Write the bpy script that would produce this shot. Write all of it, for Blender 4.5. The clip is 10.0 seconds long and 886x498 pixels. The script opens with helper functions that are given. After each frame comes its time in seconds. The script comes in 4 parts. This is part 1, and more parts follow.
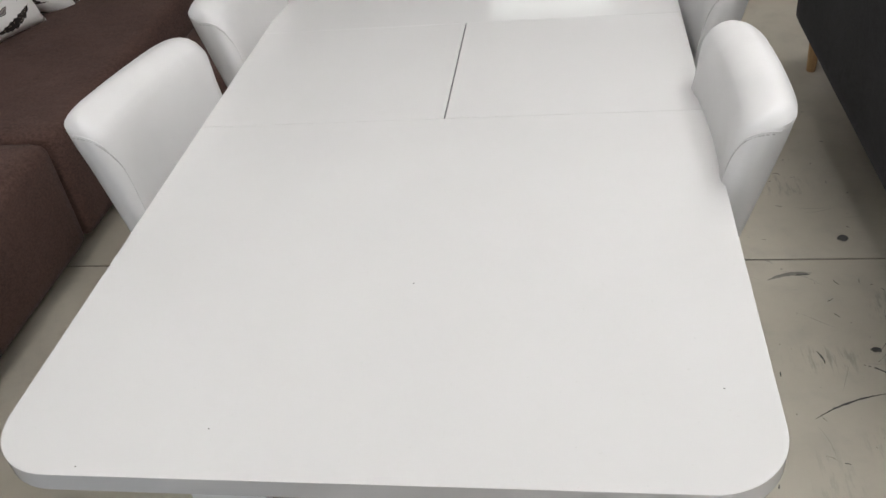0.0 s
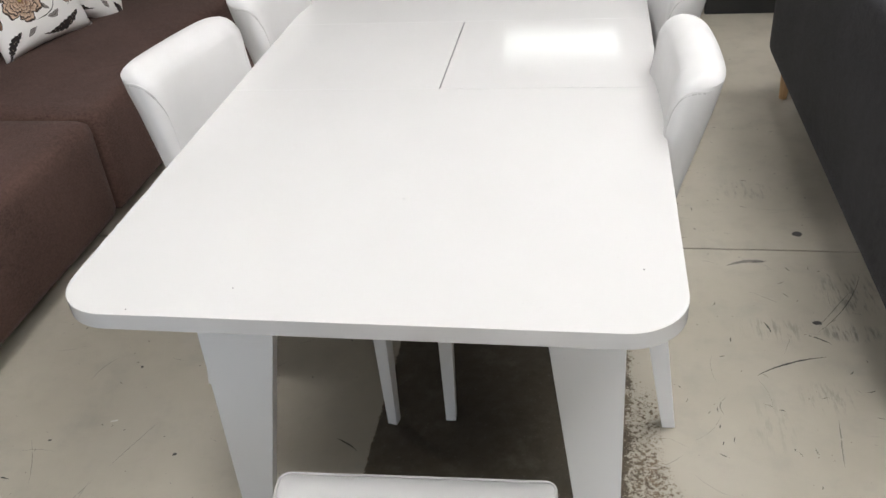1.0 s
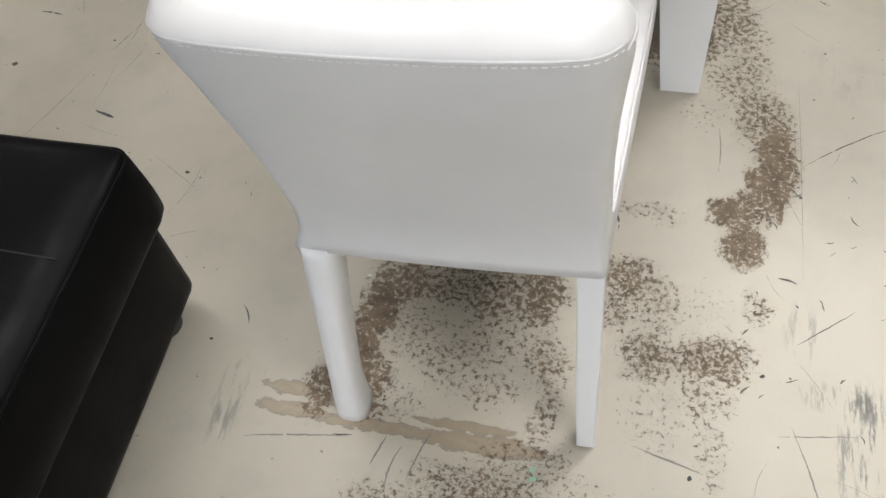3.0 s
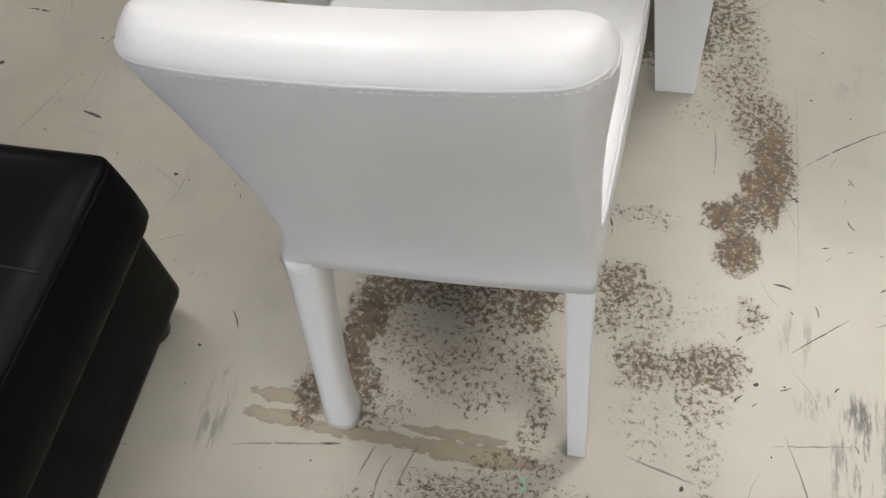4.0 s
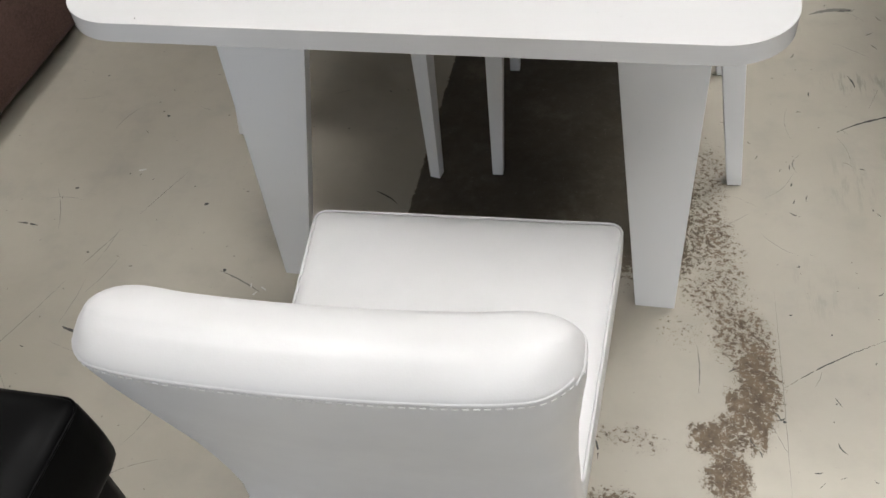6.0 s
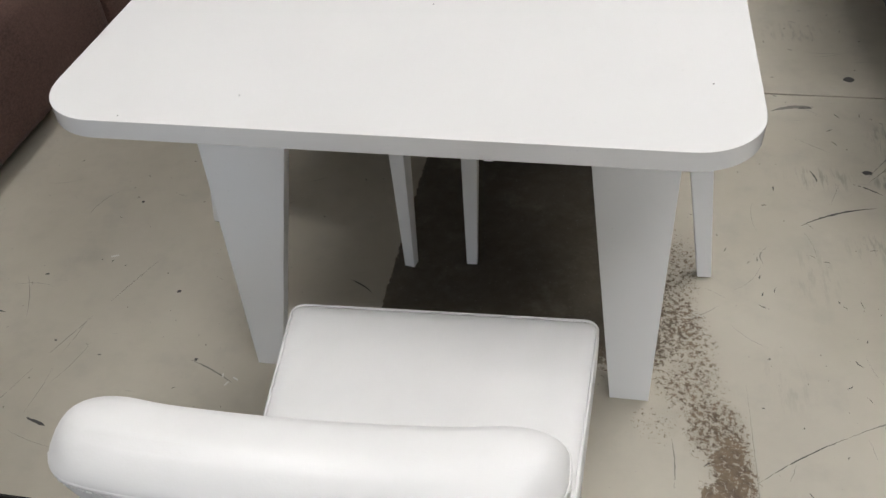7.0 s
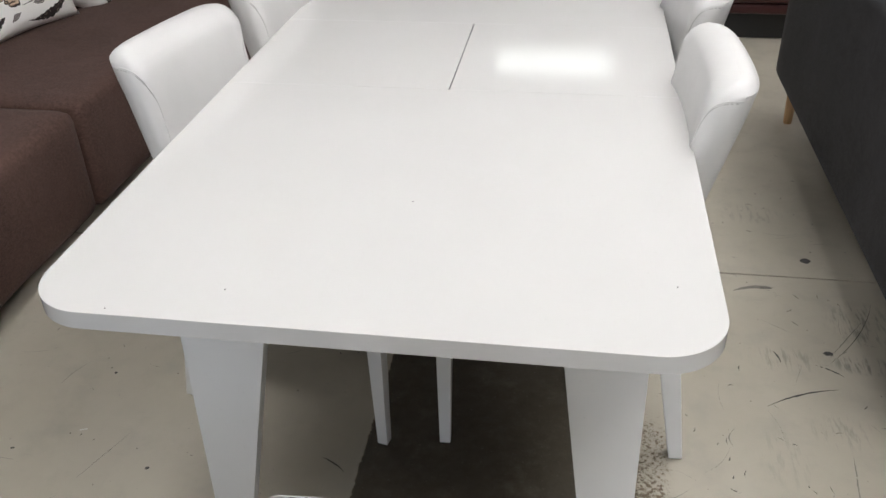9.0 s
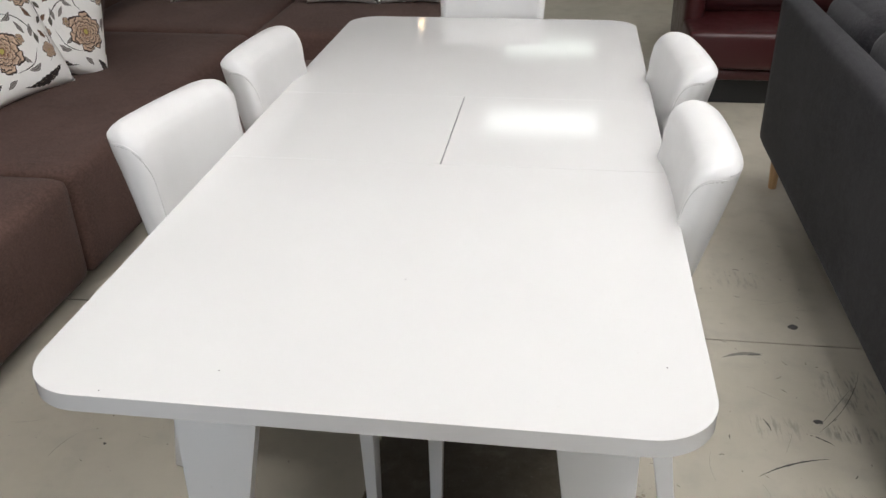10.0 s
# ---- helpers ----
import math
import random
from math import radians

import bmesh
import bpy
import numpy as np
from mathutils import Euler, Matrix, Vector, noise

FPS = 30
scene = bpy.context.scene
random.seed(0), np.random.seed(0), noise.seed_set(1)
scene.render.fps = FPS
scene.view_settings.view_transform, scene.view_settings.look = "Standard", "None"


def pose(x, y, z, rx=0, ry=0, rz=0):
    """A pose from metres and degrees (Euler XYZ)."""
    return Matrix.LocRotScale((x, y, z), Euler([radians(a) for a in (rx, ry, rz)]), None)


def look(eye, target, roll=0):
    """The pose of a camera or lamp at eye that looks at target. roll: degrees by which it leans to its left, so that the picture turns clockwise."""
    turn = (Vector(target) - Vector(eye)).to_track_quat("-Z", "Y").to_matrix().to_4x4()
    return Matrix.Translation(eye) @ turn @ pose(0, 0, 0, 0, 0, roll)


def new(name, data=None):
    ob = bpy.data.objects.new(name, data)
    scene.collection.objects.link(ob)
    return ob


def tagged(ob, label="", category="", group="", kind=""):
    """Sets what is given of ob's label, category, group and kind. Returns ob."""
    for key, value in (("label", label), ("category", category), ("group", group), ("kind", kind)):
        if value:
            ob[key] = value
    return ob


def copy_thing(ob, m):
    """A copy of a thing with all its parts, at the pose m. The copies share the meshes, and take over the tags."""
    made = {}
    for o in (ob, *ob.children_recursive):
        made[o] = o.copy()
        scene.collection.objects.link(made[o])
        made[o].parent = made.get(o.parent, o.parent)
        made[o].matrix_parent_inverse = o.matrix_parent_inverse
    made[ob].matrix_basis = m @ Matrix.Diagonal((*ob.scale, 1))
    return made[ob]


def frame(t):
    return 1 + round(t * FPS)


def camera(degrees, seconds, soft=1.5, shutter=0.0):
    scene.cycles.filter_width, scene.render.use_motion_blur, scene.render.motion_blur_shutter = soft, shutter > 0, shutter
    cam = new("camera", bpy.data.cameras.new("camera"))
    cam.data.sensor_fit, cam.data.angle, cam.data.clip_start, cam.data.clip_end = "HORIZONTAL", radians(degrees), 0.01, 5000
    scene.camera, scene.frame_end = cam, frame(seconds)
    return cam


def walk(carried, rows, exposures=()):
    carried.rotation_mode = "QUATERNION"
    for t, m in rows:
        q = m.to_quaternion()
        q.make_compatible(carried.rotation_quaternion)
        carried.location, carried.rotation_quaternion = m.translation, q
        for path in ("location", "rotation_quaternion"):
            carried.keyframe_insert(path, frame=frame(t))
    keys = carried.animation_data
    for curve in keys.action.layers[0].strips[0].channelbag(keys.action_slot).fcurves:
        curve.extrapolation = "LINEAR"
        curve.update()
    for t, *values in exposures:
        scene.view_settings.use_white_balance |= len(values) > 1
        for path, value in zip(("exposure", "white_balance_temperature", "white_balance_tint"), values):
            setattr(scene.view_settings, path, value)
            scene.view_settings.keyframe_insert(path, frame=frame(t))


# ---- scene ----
cam = camera(54.4, 10.0)
PATH = [
    (0, (0.257, -0.6105, 1.5824), (-0.051, 0.9549, 0.3765), -7.46),
    (0.5, (0.271, -0.8119, 1.5909), (-0.0301, 0.8252, 0.4817), -6.73),
    (1, (0.3445, -0.9705, 1.5525), (0.0185, 0.667, 0.453), -4.95),
    (1.5, (0.336, -1.0375, 1.5085), (-0.0035, 0.499, 0.277), -5.75),
    (2, (0.3029, -1.0422, 1.4245), (-0.079, 0.3023, -0.007), -7.84),
    (2.5, (0.282, -1.048, 1.3865), (-0.1265, 0.1345, -0.1735), -9.5),
    (3, (0.2765, -1.0415, 1.332), (-0.084, -0.013, -0.345), -9.2),
    (3.2, (0.2795, -1.034, 1.323), (-0.0595, -0.05, -0.385), -8.95),
    (4.3, (0.2865, -0.979, 1.336), (-0.091, 0.047, -0.34), -9.95),
    (4.5, (0.289, -0.9625, 1.3375), (-0.11, 0.094, -0.314), -9.95),
    (5, (0.2985, -0.924, 1.349), (-0.1285, 0.212, -0.2415), -9.75),
    (5.5, (0.2965, -0.9115, 1.3625), (-0.1145, 0.313, -0.1645), -8.6),
    (7, (0.279, -0.8924, 1.4012), (-0.043, 0.5528, 0.057), -4.26),
    (7.5, (0.276, -0.89, 1.4146), (-0.0366, 0.6192, 0.1402), -3.36),
    (8, (0.2798, -0.8932, 1.433), (-0.0234, 0.6784, 0.2324), -2.66),
    (8.5, (0.2726, -0.892, 1.4504), (-0.018, 0.7328, 0.318), -2.06),
    (9, (0.271, -0.889, 1.4764), (-0.006, 0.7788, 0.4076), -1.56),
    (9.5, (0.268, -0.8866, 1.5008), (0.0054, 0.816, 0.4854), -1.4),
    (10, (0.2668, -0.8856, 1.5214), (0.007, 0.8496, 0.559), -1.16),
]
EXPO = [(0.0, -0.32), (0.5, -0.14), (1.0, 0.06), (1.5, -0.04), (2.0, 0.14), (2.5, 0.29), (3.0, 0.20), (3.2, 0.16), (4.3, -0.08), (5.5, -0.02), (7.0, -0.12), (8.5, -0.05), (9.5, -0.06), (10.0, 0.03)]
walk(cam, [(t, look(eye, target, roll)) for t, eye, target, roll in PATH], EXPO)

# ---- world and lights ----
world = bpy.data.worlds.new("world")
scene.world = world
world.use_nodes = True
world.node_tree.nodes["Background"].inputs[0].default_value = (0.5, 0.55, 0.6, 1)
world.node_tree.nodes["Background"].inputs[1].default_value = 0.05
LAMP_GLOW = 16.0          # radiance of the open ceiling light diffusers
LOUVRE_GLOW = 2.0         # of the louvred ones further down the hall, seen at a slant
LAMP_SIZE = (1.10, 0.64)
LAMP_Z = 3.0
CEILING_Z = 3.35
LOUVRED = [(0.06, 7.22)]
DIMMED = [(0.04, 10.15), (0.06, 12.9)]
# these open lights are out of view, placed freely to brighten the room
LAMPS = [(-0.75, 0.2), (1.3, 0.9), (1.95, 2.3), (3.2, 5.8), (1.3, -1.1), (-4.3, 3.8)]

# low bluish daylight; the shop window in the south wall is unseen, assumed
OPENING = (-3.8, 2.2, 0.30, 2.70)
sky = bpy.data.lights.new("daylight", "AREA")
sky.shape, sky.size, sky.size_y, sky.energy, sky.color = "RECTANGLE", OPENING[1] - OPENING[0], OPENING[3] - OPENING[2], 104, (0.88, 0.92, 1.0)
new("daylight", sky).matrix_basis = pose((OPENING[0] + OPENING[1]) / 2, -7.1, (OPENING[2] + OPENING[3]) / 2, 90, 0, 0)

# ---- node helpers ----
class Graph:
    """A small wrapper that makes node materials short to write."""

    def __init__(self, name):
        self.mat = bpy.data.materials.new(name)
        self.mat.use_nodes = True
        self.t = self.mat.node_tree
        self.bsdf = self.t.nodes["Principled BSDF"]
        self.co = self.t.nodes.new("ShaderNodeTexCoord")

    def put(self, socket, value):
        if isinstance(value, bpy.types.NodeSocket):
            self.t.links.new(value, socket)
        elif value is not None:
            if isinstance(value, (tuple, list)) and len(value) == 3 and socket.type == "RGBA":
                value = (*value, 1)
            socket.default_value = value

    def math(self, op, a, b=None, c=None, clamp=False):
        n = self.t.nodes.new("ShaderNodeMath")
        n.operation, n.use_clamp = op, clamp
        for i, v in enumerate((a, b, c)):
            self.put(n.inputs[i], v)
        return n.outputs[0]

    def vec(self, op, a, b=None):
        n = self.t.nodes.new("ShaderNodeVectorMath")
        n.operation = op
        self.put(n.inputs[0], a)
        self.put(n.inputs[1], b)
        return n.outputs["Value"] if op in ("LENGTH", "DOT_PRODUCT", "DISTANCE") else n.outputs[0]

    def mapped(self, where, scale=(1, 1, 1), rot=(0, 0, 0), loc=(0, 0, 0)):
        n = self.t.nodes.new("ShaderNodeMapping")
        self.put(n.inputs[0], where)
        n.inputs["Location"].default_value, n.inputs["Scale"].default_value = loc, scale
        n.inputs["Rotation"].default_value = [radians(a) for a in rot]
        return n.outputs[0]

    def noise(self, where, scale, detail=3.0, rough=0.55, distortion=0.0):
        n = self.t.nodes.new("ShaderNodeTexNoise")
        self.put(n.inputs["Vector"], where)
        n.inputs["Scale"].default_value, n.inputs["Detail"].default_value = scale, detail
        n.inputs["Roughness"].default_value, n.inputs["Distortion"].default_value = rough, distortion
        return n.outputs[0]

    def voronoi(self, where, scale, feature="F1"):
        n = self.t.nodes.new("ShaderNodeTexVoronoi")
        n.feature = feature
        self.put(n.inputs["Vector"], where)
        n.inputs["Scale"].default_value = scale
        return n.outputs["Distance"]

    def step(self, value, lo, hi, out_lo=0.0, out_hi=1.0):
        n = self.t.nodes.new("ShaderNodeMapRange")
        n.interpolation_type = "SMOOTHSTEP"
        for i, v in enumerate((value, lo, hi, out_lo, out_hi)):
            self.put(n.inputs[i], v)
        return n.outputs[0]

    def mix(self, factor, a, b, blend="MIX"):
        n = self.t.nodes.new("ShaderNodeMix")
        n.data_type, n.blend_type = "RGBA", blend
        self.put(n.inputs[0], factor)
        self.put(n.inputs[6], a)
        self.put(n.inputs[7], b)
        return n.outputs[2]

    def ramp(self, value, stops):
        n = self.t.nodes.new("ShaderNodeValToRGB")
        self.put(n.inputs[0], value)
        e = n.color_ramp.elements
        while len(e) < len(stops):
            e.new(0.5)
        for el, (p, c) in zip(e, stops):
            el.position, el.color = p, (*c, 1)
        return n.outputs[0]

    def xyz(self, where):
        n = self.t.nodes.new("ShaderNodeSeparateXYZ")
        self.put(n.inputs[0], where)
        return n.outputs[0], n.outputs[1], n.outputs[2]

    def bump(self, height, distance, strength=1.0, under=None):
        n = self.t.nodes.new("ShaderNodeBump")
        n.inputs["Strength"].default_value, n.inputs["Distance"].default_value = strength, distance
        self.put(n.inputs["Height"], height)
        if under is not None:
            self.put(n.inputs["Normal"], under)
        return n.outputs[0]

    def done(self, colour, rough, normal=None, metal=0.0, **more):
        b = self.bsdf.inputs
        self.put(b["Base Color"], colour)
        self.put(b["Roughness"], rough)
        self.put(b["Metallic"], metal)
        if normal is not None:
            self.put(b["Normal"], normal)
        for key, value in more.items():
            self.put(b[key.replace("_", " ")], value)
        return self.mat


# ---- materials ----
def lacquer(name, base, rough):
    g = Graph(name)
    o = g.co.outputs["Object"]
    n = g.noise(o, 2.2, 3)
    speck = g.step(g.noise(o, 160, 1), 0.76, 0.80)
    col = g.mix(g.step(n, 0.3, 0.7), [c * 0.97 for c in base], base)
    col = g.mix(g.math("MULTIPLY", speck, 0.12), col, (0.35, 0.33, 0.3))
    r = g.step(g.noise(o, 9, 4), 0.25, 0.8, rough * 0.85, rough * 1.2)
    return g.done(col, r, g.bump(g.noise(o, 30, 2), 0.00018, 0.35))


def leather(name, base, rough, crease=0.0006, gloss=0.45):
    g = Graph(name)
    o = g.co.outputs["Object"]
    blotch = g.noise(o, 5, 3)
    col = g.mix(g.step(blotch, 0.3, 0.75), [c * 0.93 for c in base], base)
    grain = g.voronoi(o, 620)
    wrinkle = g.noise(o, 26, 4, 0.6, 0.8)
    r = g.step(g.noise(o, 18, 3), 0.3, 0.75, rough * 0.88, rough * 1.18)
    return g.done(col, r, g.bump(grain, 0.00012, 0.25, g.bump(wrinkle, crease * 0.45, 0.7)), Specular_IOR_Level=gloss)


def fabric(name, base, light, sheen=0.25, slubs=0.35):
    g = Graph(name)
    o = g.co.outputs["Object"]
    weave = g.noise(o, 520, 2, 0.7)
    melange = g.math("ADD", g.math("MULTIPLY", g.noise(g.mapped(o, (1, 1, 1.6)), 95, 3, 0.75), 0.6), g.math("MULTIPLY", g.noise(o, 330, 2, 0.8), 0.4))
    rub = g.noise(o, 3.0, 4, 0.6)
    col = g.mix(g.step(melange, 0.36, 0.64), base, light)
    col = g.mix(g.step(rub, 0.35, 0.75, 0.0, 0.45), col, [c * 1.35 for c in light])
    slub = g.math("ADD", g.noise(g.mapped(o, (9, 60, 60)), 1.0, 3, 0.7), g.noise(g.mapped(o, (60, 60, 9)), 1.0, 3, 0.7))
    col = g.mix(g.step(slub, 0.95, 1.25, 0.0, slubs), col, [c * 1.6 for c in light])
    return g.done(col, 0.88, g.bump(weave, 0.0012, 0.6, g.bump(g.noise(o, 14, 3), 0.004, 0.5)),
                  Sheen_Weight=sheen, Sheen_Roughness=0.5, Specular_IOR_Level=0.2)


def wood(name, dark, light):
    g = Graph(name)
    o = g.co.outputs["Object"]
    grain = g.noise(g.mapped(o, (60, 60, 4)), 1.0, 4, 0.6, 0.6)
    return g.done(g.ramp(grain, [(0.3, dark), (0.7, light)]), 0.45, g.bump(grain, 0.0004, 0.4))


def plain(name, colour, rough, spread=0.12, scale=6.0, bumpy=0.0004):
    g = Graph(name)
    o = g.co.outputs["Object"]
    n = g.noise(o, scale, 4)
    col = g.mix(n, [c * (1 - spread) for c in colour], [c * (1 + spread) for c in colour])
    return g.done(col, rough, g.bump(g.noise(o, scale * 12, 3), bumpy, 0.5))


def glow(name, colour, power):
    g = Graph(name)
    return g.done((0.8, 0.8, 0.8), 0.5, Emission_Color=(*colour, 1), Emission_Strength=power)


# worn places of the grey floor paint: x, y, half widths, how worn
WORN_AISLE = [(0.50, 0.60, 0.035, 0.10, .60), (0.49, 0.43, 0.045, 0.09, .72), (0.53, 0.34, 0.035, 0.06, .62), (0.505, 0.26, 0.05, 0.06, .66), (0.545, 0.17, 0.045, 0.06, .74),
              (0.58, 0.07, 0.032, 0.08, .95), (0.565, 0.00, 0.032, 0.05, .98), (0.535, -0.06, 0.04, 0.035, .86), (0.487, -0.068, 0.028, 0.026, 1.02), (0.52, -0.13, 0.03, 0.05, .92),
              (0.44, 0.16, 0.04, 0.035, .45), (0.35, -0.09, 0.055, 0.022, .55), (0.33, -0.24, 0.045, 0.04, .80), (0.31, -0.30, 0.04, 0.04, .66), (0.38, -0.28, 0.04, 0.05, .60)]
WORN_NEAR = [(0.378, -0.38, 0.035, 0.035, .90), (0.472, -0.375, 0.05, 0.032, .92), (0.47, -0.43, 0.03, 0.045, .74), (0.46, -0.29, 0.035, 0.05, .52), (0.48, -0.53, 0.018, 0.06, .66),
             (0.39, -0.49, 0.04, 0.05, .58), (0.547, -0.268, 0.014, 0.024, .78), (0.13, -0.655, 0.075, 0.032, .84), (0.20, -0.60, 0.055, 0.03, .72), (0.285, -0.645, 0.04, 0.03, .62), (-0.01, -0.71, 0.05, 0.03, .80)]
WORN_CHAIR = [(0.10, -0.305, 0.06, 0.05, .84), (0.01, -0.295, 0.06, 0.04, .82), (-0.06, -0.30, 0.05, 0.04, .92), (0.18, -0.29, 0.035, 0.06, .96), (-0.095, -0.36, 0.03, 0.06, 1.12), (-0.11, -0.45, 0.03, 0.05, 1.05),
              (-0.075, -0.51, 0.03, 0.05, .92), (-0.03, -0.39, 0.06, 0.06, .64), (0.05, -0.44, 0.07, 0.045, .68), (0.115, -0.485, 0.055, 0.03, .66), (0.21, -0.42, 0.035, 0.05, .76), (0.22, -0.51, 0.022, 0.05, .74),
              (-0.03, -0.53, 0.05, 0.03, .62), (0.12, -0.39, 0.07, 0.05, .66), (-0.16, -0.53, 0.025, 0.04, .95)]
GLUE = [(-0.21, -0.535, 0.05, 0.018), (-0.20, -0.572, 0.06, 0.018), (-0.04, -0.578, 0.14, 0.016), (0.12, -0.580, 0.11, 0.024), (0.10, -0.555, 0.09, 0.012)]


def floor_paint():
    g = Graph("worn_floor_paint")
    o = g.co.outputs["Object"]
    x0, y0, z = g.xyz(o)
    wob = g.noise(o, 26, 3, 0.6)
    push = g.math("MULTIPLY", g.math("SUBTRACT", g.noise(o, 16, 4, 0.65), 0.5), 0.075)
    push2 = g.math("MULTIPLY", g.math("SUBTRACT", g.noise(g.mapped(o, loc=(4, 7, 0)), 16, 4, 0.65), 0.5), 0.075)
    x, y = g.math("ADD", x0, push), g.math("ADD", y0, push2)

    def blob(cx, cy, rx, ry):
        dx = g.math("MULTIPLY", g.math("SUBTRACT", x, cx), 1 / rx)
        dy = g.math("MULTIPLY", g.math("SUBTRACT", y, cy), 1 / ry)
        return g.math("ADD", g.math("MULTIPLY", dx, dx), g.math("MULTIPLY", dy, dy))

    field = None
    for cx, cy, rx, ry, worn in WORN_AISLE + [(a, b, c * 1.25, d * 1.25, e - 0.15) for a, b, c, d, e in WORN_NEAR] + [(a, b, c, d, e - 0.10) for a, b, c, d, e in WORN_CHAIR]:
        f = g.step(blob(cx, cy, rx * 1.4, ry * 1.4), 1.9, 0.0, 0.0, worn)
        field = f if field is None else g.math("MAXIMUM", field, f)
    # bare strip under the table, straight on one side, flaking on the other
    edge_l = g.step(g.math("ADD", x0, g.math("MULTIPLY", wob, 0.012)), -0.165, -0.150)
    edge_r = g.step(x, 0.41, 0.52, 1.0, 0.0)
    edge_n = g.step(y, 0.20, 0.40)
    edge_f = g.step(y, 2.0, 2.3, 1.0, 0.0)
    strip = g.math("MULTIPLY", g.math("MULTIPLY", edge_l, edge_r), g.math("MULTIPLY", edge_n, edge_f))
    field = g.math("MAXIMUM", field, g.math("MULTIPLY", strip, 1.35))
    flake = g.noise(o, 100, 8, 0.80)
    bare = g.step(g.math("ADD", g.math("MULTIPLY", field, 0.27), flake), 0.672, 0.708)
    bare = g.math("MULTIPLY", bare, g.step(field, 0.02, 0.15))
    # paint: grey-beige with clouds, traffic dirt and pin specks
    cloud = g.noise(o, 1.7, 5, 0.6)
    cloud2 = g.noise(o, 9, 4, 0.6)
    paint = g.mix(g.step(cloud, 0.3, 0.7), (0.455, 0.418, 0.340), (0.523, 0.482, 0.400))
    paint = g.mix(g.step(cloud2, 0.45, 0.8, 0.0, 0.35), paint, (0.33, 0.315, 0.275))
    # a soft oval pool of light painted into the floor colour round the chair
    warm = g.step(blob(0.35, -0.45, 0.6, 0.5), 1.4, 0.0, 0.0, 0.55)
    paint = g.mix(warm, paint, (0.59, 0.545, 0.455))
    stain = g.math("MULTIPLY", g.step(field, 0.05, 1.0, 0.0, 0.36), g.step(g.noise(o, 30, 5, 0.7), 0.35, 0.65))
    paint = g.mix(stain, paint, (0.27, 0.22, 0.155))
    speck = g.step(g.noise(o, 75, 2, 0.5), 0.735, 0.765)
    paint = g.mix(g.math("MULTIPLY", speck, 0.75), paint, (0.075, 0.068, 0.06))
    lines = g.noise(g.mapped(o, (9, 70, 1), (0, 0, 24)), 1.0, 3, 0.6)
    paint = g.mix(g.step(lines, 0.70, 0.78, 0.0, 0.35), paint, (0.2, 0.19, 0.175))
    lines2 = g.noise(g.mapped(o, (80, 7, 1), (0, 0, -14)), 1.0, 3, 0.6)
    paint = g.mix(g.step(lines2, 0.72, 0.78, 0.0, 0.30), paint, (0.22, 0.21, 0.19))
    x, y = x0, y0
    # old glue
    rag = g.noise(g.mapped(o, (1, 2.2, 1)), 34, 4, 0.7)
    glue = None
    for cx, cy, rx, ry in GLUE:
        f = g.step(g.math("ADD", blob(cx, cy, rx * 1.1, ry * 0.72), g.math("MULTIPLY", rag, 3.2)), 2.25, 2.1)
        glue = f if glue is None else g.math("MAXIMUM", glue, f)
    rim = None
    for cx, cy, rx, ry in GLUE:
        f = g.step(g.math("ADD", blob(cx, cy, rx * 1.13, ry * 0.85), g.math("MULTIPLY", rag, 3.2)), 2.5, 2.3)
        rim = f if rim is None else g.math("MAXIMUM", rim, f)
    paint = g.mix(g.math("MULTIPLY", rim, 0.55), paint, (0.17, 0.125, 0.08))
    paint = g.mix(g.math("MULTIPLY", glue, 0.85), paint, g.mix(rag, (0.30, 0.235, 0.15), (0.50, 0.41, 0.30)))
    # rubber scuffs
    sc = g.noise(g.mapped(o, (70, 11, 1), (0, 0, 8)), 1.0, 4, 0.7)
    for cx, cy, rx, ry, s in ((0.72, -0.50, 0.06, 0.12, .75), (0.69, -0.41, 0.08, 0.03, .6), (-0.31, -0.58, 0.03, 0.09, .45), (0.62, -0.30, 0.03, 0.06, .4),
                              (1.10, 1.16, 0.10, 0.10, .5), (1.06, 0.98, 0.08, 0.04, .6), (0.86, 0.98, 0.10, 0.05, .35), (0.80, 0.62, 0.06, 0.10, .15), (0.95, 0.72, 0.07, 0.06, .3),
                              (0.70, 0.30, 0.05, 0.09, .12), (0.88, 1.75, 0.10, 0.06, .3)):
        m = g.math("MULTIPLY", g.step(blob(cx, cy, rx, ry), 1.5, 0.0), g.step(sc, 0.48, 0.64))
        paint = g.mix(g.math("MULTIPLY", m, s), paint, (0.07, 0.068, 0.066))
    soil = g.noise(o, 34, 4, 0.65)
    dirt = g.mix(g.step(soil, 0.3, 0.7), (0.100, 0.068, 0.042), (0.215, 0.155, 0.100))
    dirt = g.mix(g.step(g.noise(o, 240, 2), 0.62, 0.72, 0.0, 0.5), dirt, (0.36, 0.33, 0.28))
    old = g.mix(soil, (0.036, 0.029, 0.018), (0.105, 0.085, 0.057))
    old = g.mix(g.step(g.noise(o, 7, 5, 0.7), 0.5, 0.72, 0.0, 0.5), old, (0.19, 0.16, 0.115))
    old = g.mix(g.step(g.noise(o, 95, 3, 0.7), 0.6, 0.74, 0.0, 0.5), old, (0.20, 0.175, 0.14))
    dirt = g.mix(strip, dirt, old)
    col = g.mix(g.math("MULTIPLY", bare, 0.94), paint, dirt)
    rough = g.math("ADD", g.step(cloud2, 0.3, 0.7, 0.42, 0.55), g.math("MULTIPLY", bare, 0.3))
    h = g.math("ADD", g.math("MULTIPLY", bare, -1.0), g.math("MULTIPLY", g.noise(o, 180, 3), 0.25))
